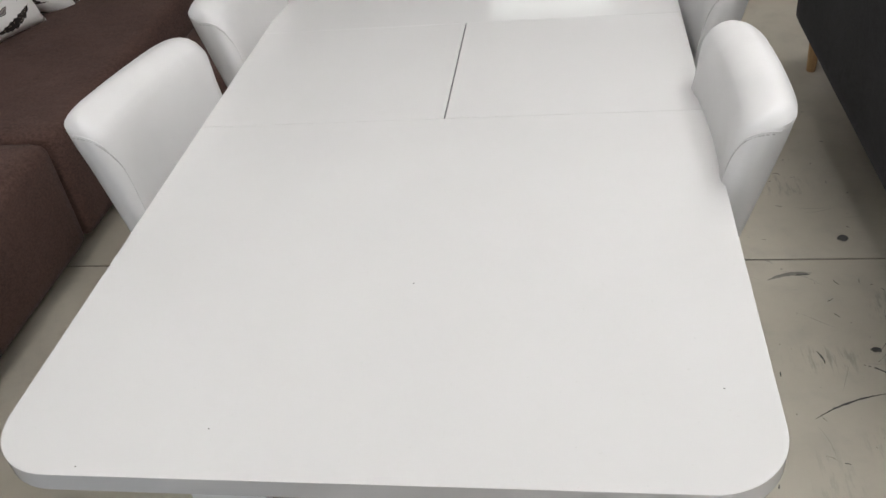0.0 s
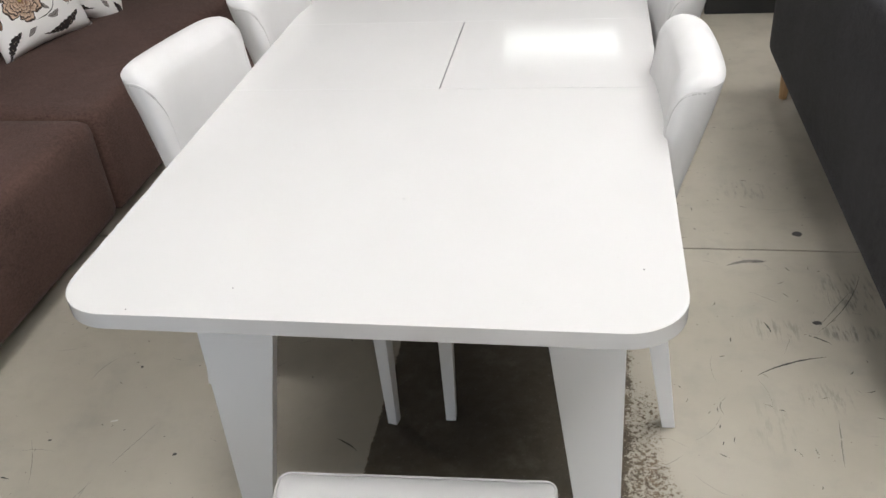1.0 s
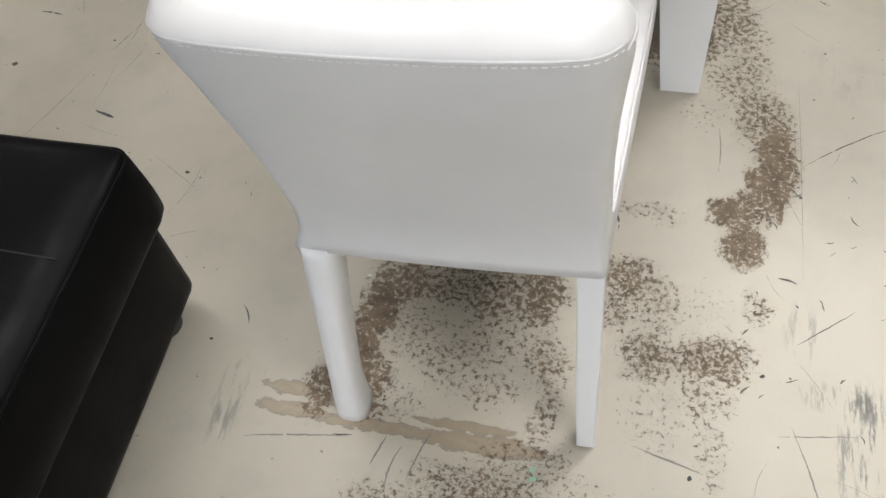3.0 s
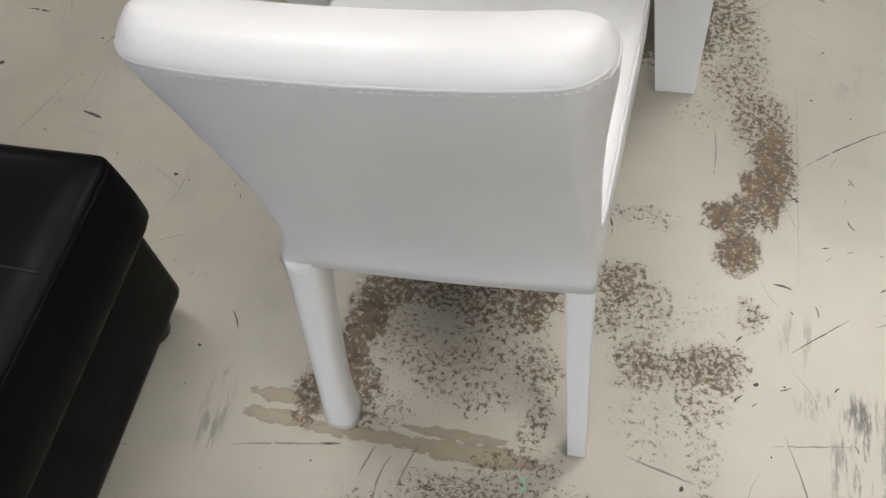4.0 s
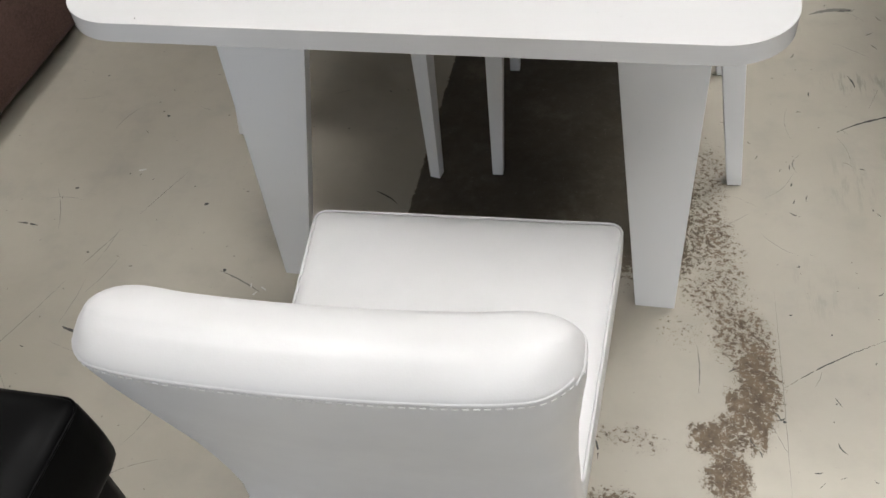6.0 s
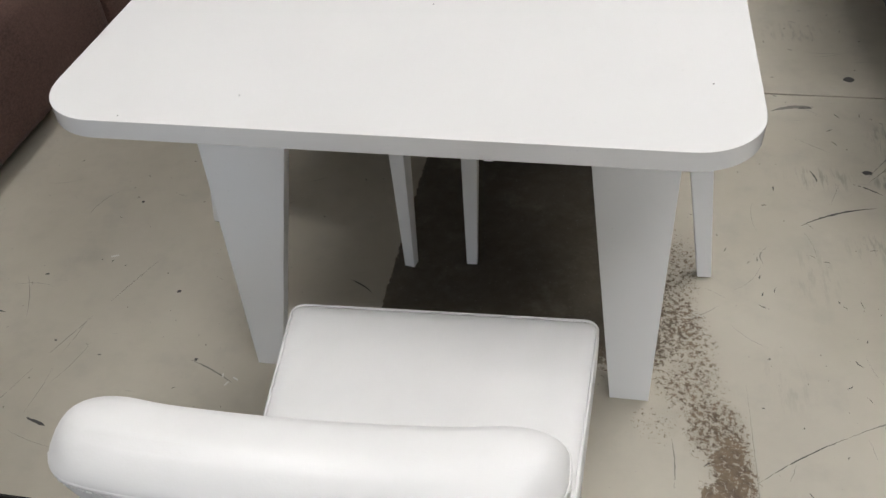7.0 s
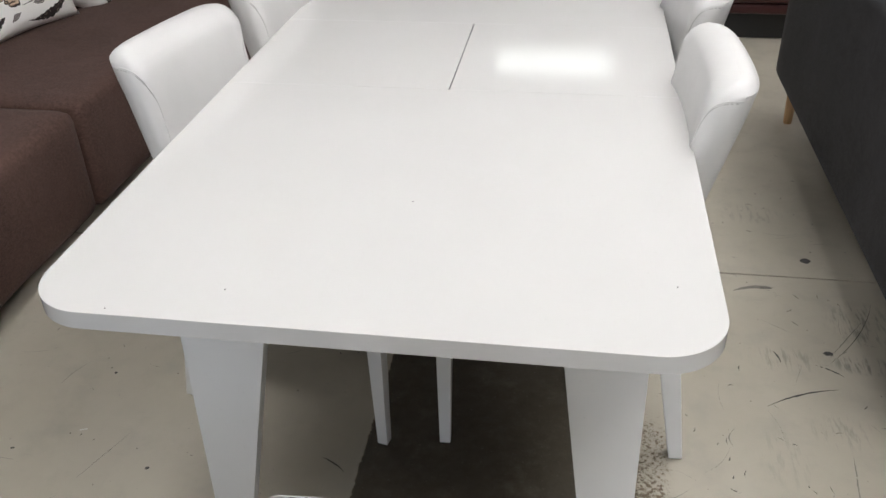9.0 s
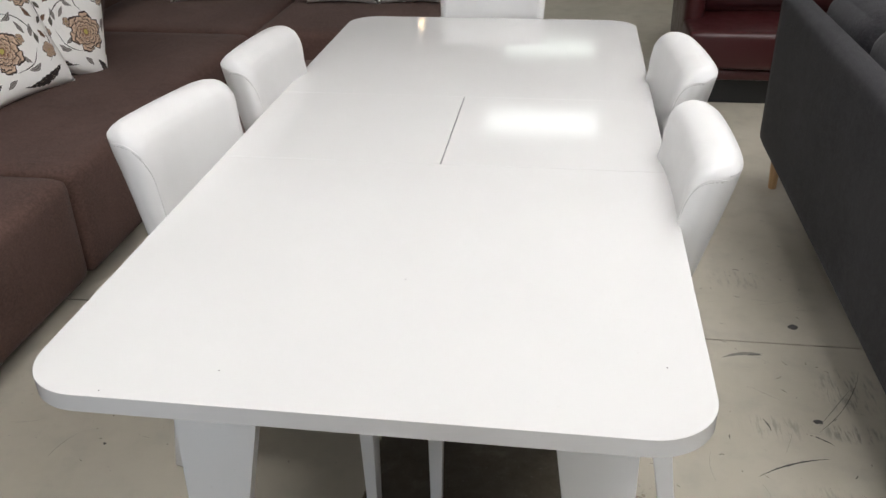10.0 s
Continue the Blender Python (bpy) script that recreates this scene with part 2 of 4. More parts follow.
    return g.done(col, rough, g.bump(h, 0.0006, 0.7, g.bump(cloud2, 0.002, 0.3)))


def floral(name):
    g = Graph(name)
    uv, o = g.co.outputs["UV"], g.co.outputs["Object"]
    x, y, z = g.xyz(uv)
    for scale, size, at in ((8, 0.045, 0), (34, 0.016, 9)):
        wx = g.math("MULTIPLY", g.math("SUBTRACT", g.noise(g.mapped(uv, loc=(at, 0, 0)), scale, 2), 0.5), size)
        wy = g.math("MULTIPLY", g.math("SUBTRACT", g.noise(g.mapped(uv, loc=(at + 3, 5, 0)), scale, 2), 0.5), size)
        x, y = g.math("ADD", x, wx), g.math("ADD", y, wy)
    col = g.mix(g.noise(o, 7, 3), (0.84, 0.815, 0.78), (0.90, 0.885, 0.86))
    ink = (0.022, 0.015, 0.014)
    hatch = g.noise(g.mapped(uv, (26, 150, 1), (0, 0, 35)), 1.0, 2)

    def near(cx, cy, turn):
        c, s = math.cos(radians(turn)), math.sin(radians(turn))
        dx, dy = g.math("SUBTRACT", x, cx), g.math("SUBTRACT", y, cy)
        a = g.math("MULTIPLY_ADD", dx, c, g.math("MULTIPLY", dy, s))
        b = g.math("MULTIPLY_ADD", dy, c, g.math("MULTIPLY", dx, -s))
        return a, b

    def leaf(col, cx, cy, la, lb, turn, bend, tone):
        a, b = near(cx, cy, turn)
        a = g.math("MULTIPLY", a, 1 / la)
        a2 = g.math("MULTIPLY", a, a)
        b = g.math("ABSOLUTE", g.math("MULTIPLY_ADD", a2, -bend, b))
        d = g.math("DIVIDE", b, g.math("MAXIMUM", g.math("MULTIPLY", g.math("SUBTRACT", 1.0, a2), lb), 0.0001))
        shade = g.ramp(d, [(0.0, ink), (0.09, tone), (0.60, [min(0.8, t * 2.8) for t in tone]), (0.72, ink)])
        inside = g.math("MULTIPLY", g.math("LESS_THAN", d, 1.0), g.math("LESS_THAN", a2, 1.0))
        return g.mix(inside, col, shade)

    def paisley(col, cx, cy, la, lb, turn, bend):
        """A black curved plume with a scalloped edge and pale dots."""
        a, b = near(cx, cy, turn)
        a = g.math("MULTIPLY", a, 1 / la)
        a2 = g.math("MULTIPLY", a, a)
        b = g.math("ABSOLUTE", g.math("MULTIPLY_ADD", a2, -bend, b))
        scallop = g.math("MULTIPLY_ADD", g.math("ABSOLUTE", g.math("SINE", g.math("MULTIPLY", a, 13.0))), 0.35, 0.75)
        taper = g.math("MULTIPLY", g.math("SUBTRACT", 1.0, a2), g.math("MULTIPLY_ADD", a, 0.45, 0.75))
        d = g.math("DIVIDE", b, g.math("MAXIMUM", g.math("MULTIPLY", g.math("MULTIPLY", taper, scallop), lb), 0.0001))
        dots = g.step(g.voronoi(uv, 46), 0.16, 0.24, 1.0, 0.0)
        shade = g.mix(g.math("MULTIPLY", dots, g.math("LESS_THAN", d, 0.72)), ink, (0.50, 0.40, 0.30))
        return g.mix(g.math("MULTIPLY", g.math("LESS_THAN", d, 1.0), g.math("LESS_THAN", a2, 1.0)), col, shade)

    def flower(col, cx, cy, size, petals, turn):
        dx, dy = g.math("SUBTRACT", x, cx), g.math("SUBTRACT", y, cy)
        r = g.math("SQRT", g.math("MULTIPLY_ADD", dx, dx, g.math("MULTIPLY", dy, dy)))
        th = g.math("ARCTAN2", dy, dx)
        pale, rust, dark = (0.50, 0.36, 0.26), (0.27, 0.145, 0.085), (0.085, 0.038, 0.022)
        for k, rr in enumerate((1.0, 0.84, 0.64, 0.50, 0.33)):
            lobe = g.math("ABSOLUTE", g.math("SINE", g.math("MULTIPLY_ADD", th, (petals + (k % 2)) / 2, turn + 1.3 * k)))
            notch = g.math("MULTIPLY", g.math("SINE", g.math("MULTIPLY", th, 17 + 6 * k)), 0.035)
            pr = g.math("ADD", g.math("MULTIPLY_ADD", g.math("SQRT", lobe), 0.34, 0.66), notch)
            d = g.math("DIVIDE", r, g.math("MULTIPLY", pr, rr * size))
            body = g.ramp(d, [(0.0, dark), (0.40, dark), (0.60, rust), (0.78, pale), (0.89, [c * 1.45 for c in pale]), (0.93, ink)])
            body = g.mix(g.step(hatch, 0.50, 0.62, 0.0, 0.40), body, [c * 0.8 for c in rust])
            body = g.mix(g.step(lobe, 0.02, 0.13, 0.9, 0.0), body, ink)
            col = g.mix(g.math("LESS_THAN", d, 1.0), col, body)
        return g.mix(g.math("LESS_THAN", r, size * 0.13), col, (0.45, 0.36, 0.09))

    grey, brown, moss = (0.15, 0.135, 0.125), (0.11, 0.06, 0.035), (0.07, 0.065, 0.05)
    stems = ((.55, .24, .17, 25, .06), (.66, .62, .20, -48, -.08), (.24, .76, .18, 12, .09), (.84, .34, .14, 72, .05), (.48, .72, .15, 60, .05), (.90, .70, .16, 95, .04))
    for cx, cy, la, turn, bend in stems:
        col = leaf(col, cx, cy, la, .0055, turn, bend, ink)
    leaves = ((.58, .20, .070, .026, 12, .02, grey), (.52, .30, .050, .020, -40, .0, grey), (.70, .52, .060, .020, 62, .0, grey), (.61, .56, .060, .019, 112, .0, grey),
              (.55, .66, .065, .022, 20, .02, grey), (.76, .66, .060, .020, -62, .0, brown), (.72, .44, .050, .020, 85, .0, moss), (.80, .46, .050, .018, 120, .0, brown),
              (.12, .55, .080, .026, 100, .03, grey), (.86, .58, .045, .018, 40, .0, moss), (.44, .80, .060, .022, 75, .0, grey), (.56, .84, .055, .020, -20, .0, grey),
              (.92, .84, .050, .020, 60, .0, brown), (.06, .30, .060, .022, 80, .0, brown), (.30, .14, .060, .022, 30, .0, grey), (.92, .44, .045, .018, -70, .0, grey))
    for one in leaves:
        col = leaf(col, *one)
    for one in ((.64, .075, .23, .050, 12, .05), (.965, .60, .16, .038, 92, -.02), (.34, .93, .15, .045, 160, .04), (.08, .10, .13, .045, 50, -.05)):
        col = paisley(col, *one)
    for one in ((.34, .42, .205, 6, .3), (.78, .86, .15, 6, 1.0), (.80, .32, .075, 5, .6), (.56, .47, .045, 5, .2), (.14, .86, .12, 6, .2)):
        col = flower(col, *one)
    return g.done(col, 0.8, g.bump(g.noise(o, 600, 1), 0.0004, 0.5, g.bump(g.noise(o, 16, 3, 0.6, 0.5), 0.006, 0.6)))


WHITE_TOP = lacquer("white_lacquer", (0.655, 0.648, 0.640), 0.07)
# lighter copy of the lacquer, making up for weak light on upright faces
WHITE_LEG = lacquer("white_lacquer_leg", (0.83, 0.83, 0.83), 0.34)
WHITE_SKIN = leather("white_leatherette", (0.70, 0.692, 0.685), 0.40)
# lighter copy of the leatherette: light on the leg is put into its colour
WHITE_SLEEVE = leather("white_sleeve", (0.85, 0.848, 0.845), 0.5)
WHITE_SEAM = plain("white_thread", (0.74, 0.73, 0.71), 0.6)
# darker copy of the thread: the seam's shade is put into its colour
SEAM_SHADE = plain("shaded_thread", (0.47, 0.46, 0.45), 0.7)
BROWN = fabric("brown_upholstery", (0.055, 0.0310, 0.0250), (0.108, 0.0620, 0.0510), 0.06, 0.10)
GREY = fabric("grey_upholstery", (0.0062, 0.0060, 0.0069), (0.028, 0.027, 0.0305), 0.07)
BLACK = leather("black_leather", (0.0034, 0.0034, 0.0034), 0.42, 0.0012, 0.07)
BLACK_SEAM = plain("black_thread", (0.009, 0.009, 0.009), 0.6)
RED = leather("oxblood_leather", (0.048, 0.0105, 0.0112), 0.34, 0.0016)
OAK = wood("oak", (0.30, 0.17, 0.075), (0.50, 0.31, 0.15))
DARK = plain("black_plastic", (0.015, 0.015, 0.015), 0.5)
UNDER = plain("dark_underboard", (0.10, 0.085, 0.07), 0.8)
LINING = plain("black_lining_cloth", (0.02, 0.02, 0.02), 0.9)
FLOOR = floor_paint()
CREVICE = plain("joint_filler", (0.045, 0.043, 0.04), 0.9)
WALL = plain("white_wall_paint", (0.28, 0.28, 0.28), 0.8, 0.06, 1.2)
CEIL = plain("ceiling_paint", (0.40, 0.40, 0.395), 0.9, 0.05, 0.8)
LAMP_BODY = plain("white_enamel", (0.75, 0.75, 0.74), 0.4)
DIFFUSER = glow("lit_diffuser", (1.0, 0.985, 0.98), LAMP_GLOW)
LOUVRE = glow("lit_louvre", (0.93, 1.0, 0.965), LOUVRE_GLOW)
DIM = glow("dim_louvre", (0.88, 1.0, 0.91), LOUVRE_GLOW * 0.9)
WARM = glow("warm_bulb", (1.0, 0.72, 0.38), 20)
glass = Graph("clear_glass")
GLASS = glass.done((0.95, 0.97, 0.97), 0.02, Transmission_Weight=1.0)
PRINT = floral("floral_cotton")
MARK = plain("rubber_mark", (0.075, 0.072, 0.068), 0.8, 0.5, 60)
FAINT = plain("faint_scratch", (0.235, 0.222, 0.195), 0.8, 0.4, 60)
CHIP = plain("white_chip", (0.7, 0.69, 0.66), 0.7)
GREEN = plain("green_chip", (0.33, 0.62, 0.46), 0.7)


# ---- mesh helpers ----
def part(name, bm, material, parent=None, label="", smooth=True, bevel=0.0):
    mesh = bpy.data.meshes.new(name)
    bmesh.ops.recalc_face_normals(bm, faces=bm.faces)
    bm.to_mesh(mesh)
    bm.free()
    mesh.materials.append(material)
    if smooth:
        mesh.shade_smooth()
    ob = new(name, mesh)
    if parent is not None:
        ob.parent = parent
    if bevel:
        m = ob.modifiers.new("bevel", "BEVEL")
        m.width, m.segments, m.limit_method, m.angle_limit, m.harden_normals = bevel, 3, "ANGLE", radians(40), True
    if label:
        tagged(ob, label)
    return ob


def thing(name, label, category, group="", kind=""):
    return tagged(new(name), label, category, group, kind)


def box(bm, lo, hi):
    """A box between two corners, added to bm."""
    vs = [bm.verts.new((x, y, z)) for x in (lo[0], hi[0]) for y in (lo[1], hi[1]) for z in (lo[2], hi[2])]
    for q in ((0, 1, 3, 2), (4, 6, 7, 5), (0, 4, 5, 1), (2, 3, 7, 6), (0, 2, 6, 4), (1, 5, 7, 3)):
        bm.faces.new([vs[i] for i in q])
    return bm


def boxed(lo, hi):
    return box(bmesh.new(), lo, hi)


def soft_box(lo, hi, r, seg=5, puff=(0, 0, 0), cuts=9):
    """An upholstered block: rounded edges, and faces that bulge by puff along x, y and z."""
    bm = bmesh.new()
    bmesh.ops.create_cube(bm, size=2.0)
    bmesh.ops.subdivide_edges(bm, edges=bm.edges[:], cuts=cuts, use_grid_fill=True)
    mid = [(a + b) / 2 for a, b in zip(lo, hi)]
    half = [(b - a) / 2 for a, b in zip(lo, hi)]
    for v in bm.verts:
        c = [max(-1.0, min(1.0, k)) for k in v.co]
        # pull samples towards the edges so that the rounding is well drawn
        c = [math.copysign(1 - (1 - abs(k)) ** 1.8, k) if abs(k) < 1 else k for k in c]
        p = Vector([c[i] * half[i] for i in range(3)])
        core = Vector([max(-half[i] + r, min(half[i] - r, p[i])) for i in range(3)])
        d = p - core
        p = core + (d.normalized() * r if d.length > 1e-9 else d)
        for i in range(3):
            j, k = (i + 1) % 3, (i + 2) % 3
            p[i] += puff[i] * c[i] * (1 - c[j] ** 2) * (1 - c[k] ** 2)
        v.co = p + Vector(mid)
    return bm


def loft(rings, closed=True, caps=True):
    """A skin over rings of points."""
    bm = bmesh.new()
    rows = [[bm.verts.new(p) for p in ring] for ring in rings]
    n = len(rows[0])
    for a, b in zip(rows, rows[1:]):
        for i in range(n if closed else n - 1):
            bm.faces.new((a[i], a[(i + 1) % n], b[(i + 1) % n], b[i]))
    if caps:
        bm.faces.new(rows[0][::-1])
        bm.faces.new(rows[-1])
    return bm


def tube(points, r, sides=6, ring=False):
    """A thin round cord along points."""
    pts = [Vector(p) for p in points]
    rings = []
    for i, p in enumerate(pts):
        a, b = (pts[i - 1], pts[(i + 1) % len(pts)]) if ring else (pts[max(i - 1, 0)], pts[min(i + 1, len(pts) - 1)])
        d = (b - a).normalized()
        u = d.cross(Vector((0, 0, 1)) if abs(d.z) < 0.9 else Vector((1, 0, 0))).normalized()
        w = d.cross(u)
        rings.append([p + (u * math.cos(k * math.tau / sides) + w * math.sin(k * math.tau / sides)) * r for k in range(sides)])
    if ring:
        rings.append(rings[0])
    return loft(rings, True, not ring)


def rounded_outline(x0, y0, x1, y1, r, corners=(1, 1, 1, 1), seg=10):
    """Points round a rectangle; corners tells which of near-left, near-right, far-right, far-left are round."""
    pts = []
    for (cx, cy, a), on in zip(((x0 + r, y0 + r, 180), (x1 - r, y0 + r, 270), (x1 - r, y1 - r, 0), (x0 + r, y1 - r, 90)), corners):
        if on:
            pts += [(cx + r * math.cos(radians(a + 90 * k / seg)), cy + r * math.sin(radians(a + 90 * k / seg))) for k in range(seg + 1)]
        else:
            pts.append((cx + r * (1 if a in (270, 0) else -1), cy + r * (1 if a in (0, 90) else -1)))
    return pts


def slab(outline, z0, z1):
    return loft([[(x, y, z0) for x, y in outline], [(x, y, z1) for x, y in outline]])


# ---- the room ----
JOINT = 1.377
ROOM = (-8.0, -7.0, 8.5, 17.0)
bm = boxed((ROOM[0], ROOM[1], -0.12), (ROOM[2], JOINT - 0.0034, 0.0))
box(bm, (ROOM[0], JOINT + 0.0034, -0.12), (ROOM[2], ROOM[3], 0.0))
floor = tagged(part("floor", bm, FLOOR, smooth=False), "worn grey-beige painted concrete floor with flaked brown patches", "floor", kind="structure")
part("joint", boxed((ROOM[0], JOINT - 0.0034, -0.06), (ROOM[2], JOINT + 0.0034, -0.004)), CREVICE, floor, "dark expansion joint", smooth=False)
tagged(part("ceiling", boxed((ROOM[0], ROOM[1], CEILING_Z), (ROOM[2], ROOM[3], CEILING_Z + 0.1)), CEIL, smooth=False), "plain white painted ceiling", "ceiling", kind="structure")
for name, lo, hi in (("wall_west", (ROOM[0] - 0.2, ROOM[1], 0), (ROOM[0], ROOM[3], CEILING_Z)), ("wall_east", (ROOM[2], ROOM[1], 0), (ROOM[2] + 0.2, ROOM[3], CEILING_Z)),
                     ("wall_north", (ROOM[0] - 0.2, ROOM[3], 0), (ROOM[2] + 0.2, ROOM[3] + 0.2, CEILING_Z))):
    tagged(part(name, boxed(lo, hi), WALL, smooth=False), "plain off-white painted wall", "wall", kind="structure")

x0, x1, za, zb = OPENING
bm = boxed((ROOM[0] - 0.2, ROOM[1] - 0.2, 0), (x0, ROOM[1], CEILING_Z))
box(bm, (x1, ROOM[1] - 0.2, 0), (ROOM[2] + 0.2, ROOM[1], CEILING_Z))
box(bm, (x0, ROOM[1] - 0.2, 0), (x1, ROOM[1], za))
box(bm, (x0, ROOM[1] - 0.2, zb), (x1, ROOM[1], CEILING_Z))
tagged(part("wall_south", bm, WALL, smooth=False), "plain off-white painted wall with an assumed shop window", "wall", kind="structure")
window = thing("window_1", "wide shop window, unseen, assumed for the low bluish daylight", "window", kind="structure")
yw = ROOM[1] - 0.05
for lo, hi in (((x0, yw, za), (x1, yw + 0.05, za + 0.06)), ((x0, yw, zb - 0.06), (x1, yw + 0.05, zb))):
    part("window_frame", boxed(lo, hi), LAMP_BODY, window, bevel=0.004)
for k in range(4):
    x = x0 + (x1 - x0 - 0.06) * k / 3
    part("mullion", boxed((x, yw + 0.001, za + 0.061), (x + 0.06, yw + 0.049, zb - 0.061)), LAMP_BODY, window, bevel=0.004)

    if k < 3:
        pane = part("pane", boxed((x + 0.061, yw + 0.018, za + 0.061), (x + (x1 - x0 - 0.06) / 3 - 0.001, yw + 0.024, zb - 0.061)), GLASS, window, "clear glass pane", smooth=False)
        pane.visible_shadow = False


def ceiling_light(diffuser, label):
    w, d = LAMP_SIZE[0] / 2, LAMP_SIZE[1] / 2
    ob = thing("ceiling_light", label, "ceiling light", "ceiling lights")
    part("housing", boxed((-w - 0.03, -d - 0.03, 0.012), (w + 0.03, d + 0.03, 0.08)), LAMP_BODY, ob, bevel=0.004)
    part("diffuser", boxed((-w, -d, 0.0), (w, d, 0.011)), diffuser, ob, "glowing white diffuser", smooth=False)
    for x in (-w * 0.8, w * 0.8):
        part("hanger", tube([(x, 0, 0.07), (x, 0, CEILING_Z - LAMP_Z + 0.005)], 0.006), LAMP_BODY, ob)
    return ob


for places, diffuser, label in ((LAMPS, DIFFUSER, "unseen rectangular ceiling light, placed to brighten the room"), (LOUVRED, LOUVRE, "louvred white ceiling light with a soft glow"),
                                  (DIMMED, DIM, "dim louvred ceiling light with a greenish glow")):
    lamp = ceiling_light(diffuser, label)
    lamp.matrix_basis = pose(*places[0], LAMP_Z)
    for x, y in places[1:]:
        copy_thing(lamp, pose(x, y, LAMP_Z))
spot = thing("spotlight", "small warm ceiling spotlight, switched on", "spotlight")
part("can", loft([[(-1.78 + r * math.cos(a * math.tau / 20), 11.2 + r * math.sin(a * math.tau / 20), z) for a in range(20)] for r, z in ((0.07, 2.98), (0.06, 3.12), (0.02, 3.14), (0.02, CEILING_Z))]), LAMP_BODY, spot)
part("bulb", loft([[(-1.78 + r * math.cos(a * math.tau / 20), 11.2 + r * math.sin(a * math.tau / 20), z) for a in range(20)] for r, z in ((0.055, 2.972), (0.05, 2.979))]), WARM, spot, "warm glowing bulb")


# ---- the dining table ----
TOP, THICK, WIDE, LONG = 0.76, 0.030, 1.0, 2.22
LEFT = -0.507
SEAM_N, SEAM_F = 0.879, 1.342
table = thing("dining_table", "white glossy extendable dining table with rounded corners", "dining table")
z0 = TOP - THICK
part("top_end", slab(rounded_outline(LEFT, 0.004, WIDE / 2, SEAM_N - 0.0003, 0.098, (1, 1, 0, 0), 14), z0, TOP), WHITE_TOP, table, bevel=0.0008)
bm = slab(rounded_outline(LEFT, SEAM_F + 0.0003, WIDE / 2, LONG, 0.098, (0, 0, 1, 1), 14), z0, TOP)
for v in bm.verts:
    v.co.z -= (v.co.y - SEAM_F) * math.tan(radians(0.22))        # the far end sags a little
part("top_end", bm, WHITE_TOP, table, bevel=0.0008)
part("leaf", boxed((LEFT, SEAM_N + 0.0002, z0), (-0.0006, SEAM_F - 0.0002, TOP)), WHITE_TOP, table, bevel=0.0004)
part("leaf", boxed((0.0022, SEAM_N + 0.0002, z0), (WIDE / 2, SEAM_F - 0.0002, TOP)), WHITE_TOP, table, bevel=0.0004)
# unseen dark boards, added to cut the light bounced under the table
for y0, y1 in ((0.06, 0.86), (0.90, 1.32), (1.36, LONG - 0.06)):
    part("underside", boxed((LEFT + 0.04, y0, z0 - 0.004), (WIDE / 2 - 0.04, y1, z0 - 0.0005)), UNDER, table, "unseen dark board, added to soak up light bounced under the table", smooth=False)
part("runner", boxed((-0.05, 0.5, z0 - 0.034), (0.05, 1.72, z0 - 0.0045)), DARK, table, "dark extension runner", smooth=False)
LEG_Y = 0.214
for y in (LEG_Y + 0.004, LONG - LEG_Y - 0.024):
    part("apron", boxed((-0.30, y, 0.645), (0.30, y + 0.02, z0 - 0.001)), WHITE_LEG, table, bevel=0.001)
for x in (-0.40, 0.38):
    part("apron", boxed((x, LEG_Y + 0.16, 0.645), (x + 0.02, LONG - LEG_Y - 0.16, z0 - 0.001)), WHITE_LEG, table, bevel=0.001)


def table_leg(side, far):
    """A corner leg of two tapered boards; side -1 or 1, far 0 or 1."""
    def yy(d):
        return LONG - LEG_Y - d if far else LEG_Y + d
    sx = -1 if side < 0 else 1
    xo_t, xo_b, xi_t, xi_b = (0.378, 0.390, 0.196, 0.334) if sx < 0 else (0.417, 0.427, 0.262, 0.351)
    front = [(xo_b, 0.0), (xi_b, 0.0), (xi_t, z0 - 0.001), (xo_t, z0 - 0.001)]
    bm = loft([[(sx * x, yy(0.0), z) for x, z in front], [(sx * x, yy(0.030), z) for x, z in front]])
    leg = part("leg", bm, WHITE_LEG, table, bevel=0.0015)
    flank = [(0.031, 0.0), (0.085, 0.0), (0.155, z0 - 0.001), (0.031, z0 - 0.001)]
    bm = loft([[(sx * (xo_b + (xo_t - xo_b) * z / z0 - s), yy(d), z) for d, z in flank] for s in (0.0006, 0.030)])
    part("flank", bm, WHITE_LEG, leg, bevel=0.0015)


for side in (-1, 1):
    for far in (0, 1):
        table_leg(side, far)


# ---- dining chairs ----
# levels of the back from below: front y, z; rear y, z; how far the ends are drawn in
BACK = [(-0.180, 0.427, -0.268, 0.437, 0), (-0.181, 0.447, -0.2640, 0.452, 0), (-0.184, 0.465, -0.2610, 0.468, 0), (-0.192, 0.505, -0.2620, 0.508, 0),
        (-0.203, 0.55, -0.2700, 0.555, 0), (-0.2145, 0.60, -0.2815, 0.605, 0), (-0.226, 0.65, -0.2950, 0.655, 0), (-0.247, 0.735, -0.3250, 0.745, 0), (-0.257, 0.788, -0.3430, 0.80, 0), (-0.2615, 0.826, -0.3530, 0.840, 0),
        (-0.2665, 0.853, -0.3590, 0.868, 0.0012), (-0.270, 0.862, -0.3610, 0.8785, 0.0030), (-0.272, 0.866, -0.3606, 0.8820, 0.0042),
        (-0.277, 0.8755, -0.3568, 0.8866, 0.008), (-0.290, 0.8872, -0.3500, 0.8914, 0.015), (-0.305, 0.8946, -0.3425, 0.8950, 0.025), (-0.320, 0.8980, -0.3350, 0.8974, 0.044)]
WAIST = [(0.40, 0.198), (0.50, 0.195), (0.62, 0.192), (0.75, 0.193), (0.85, 0.1985), (0.92, 0.2015)]
BACK_X = 0.003


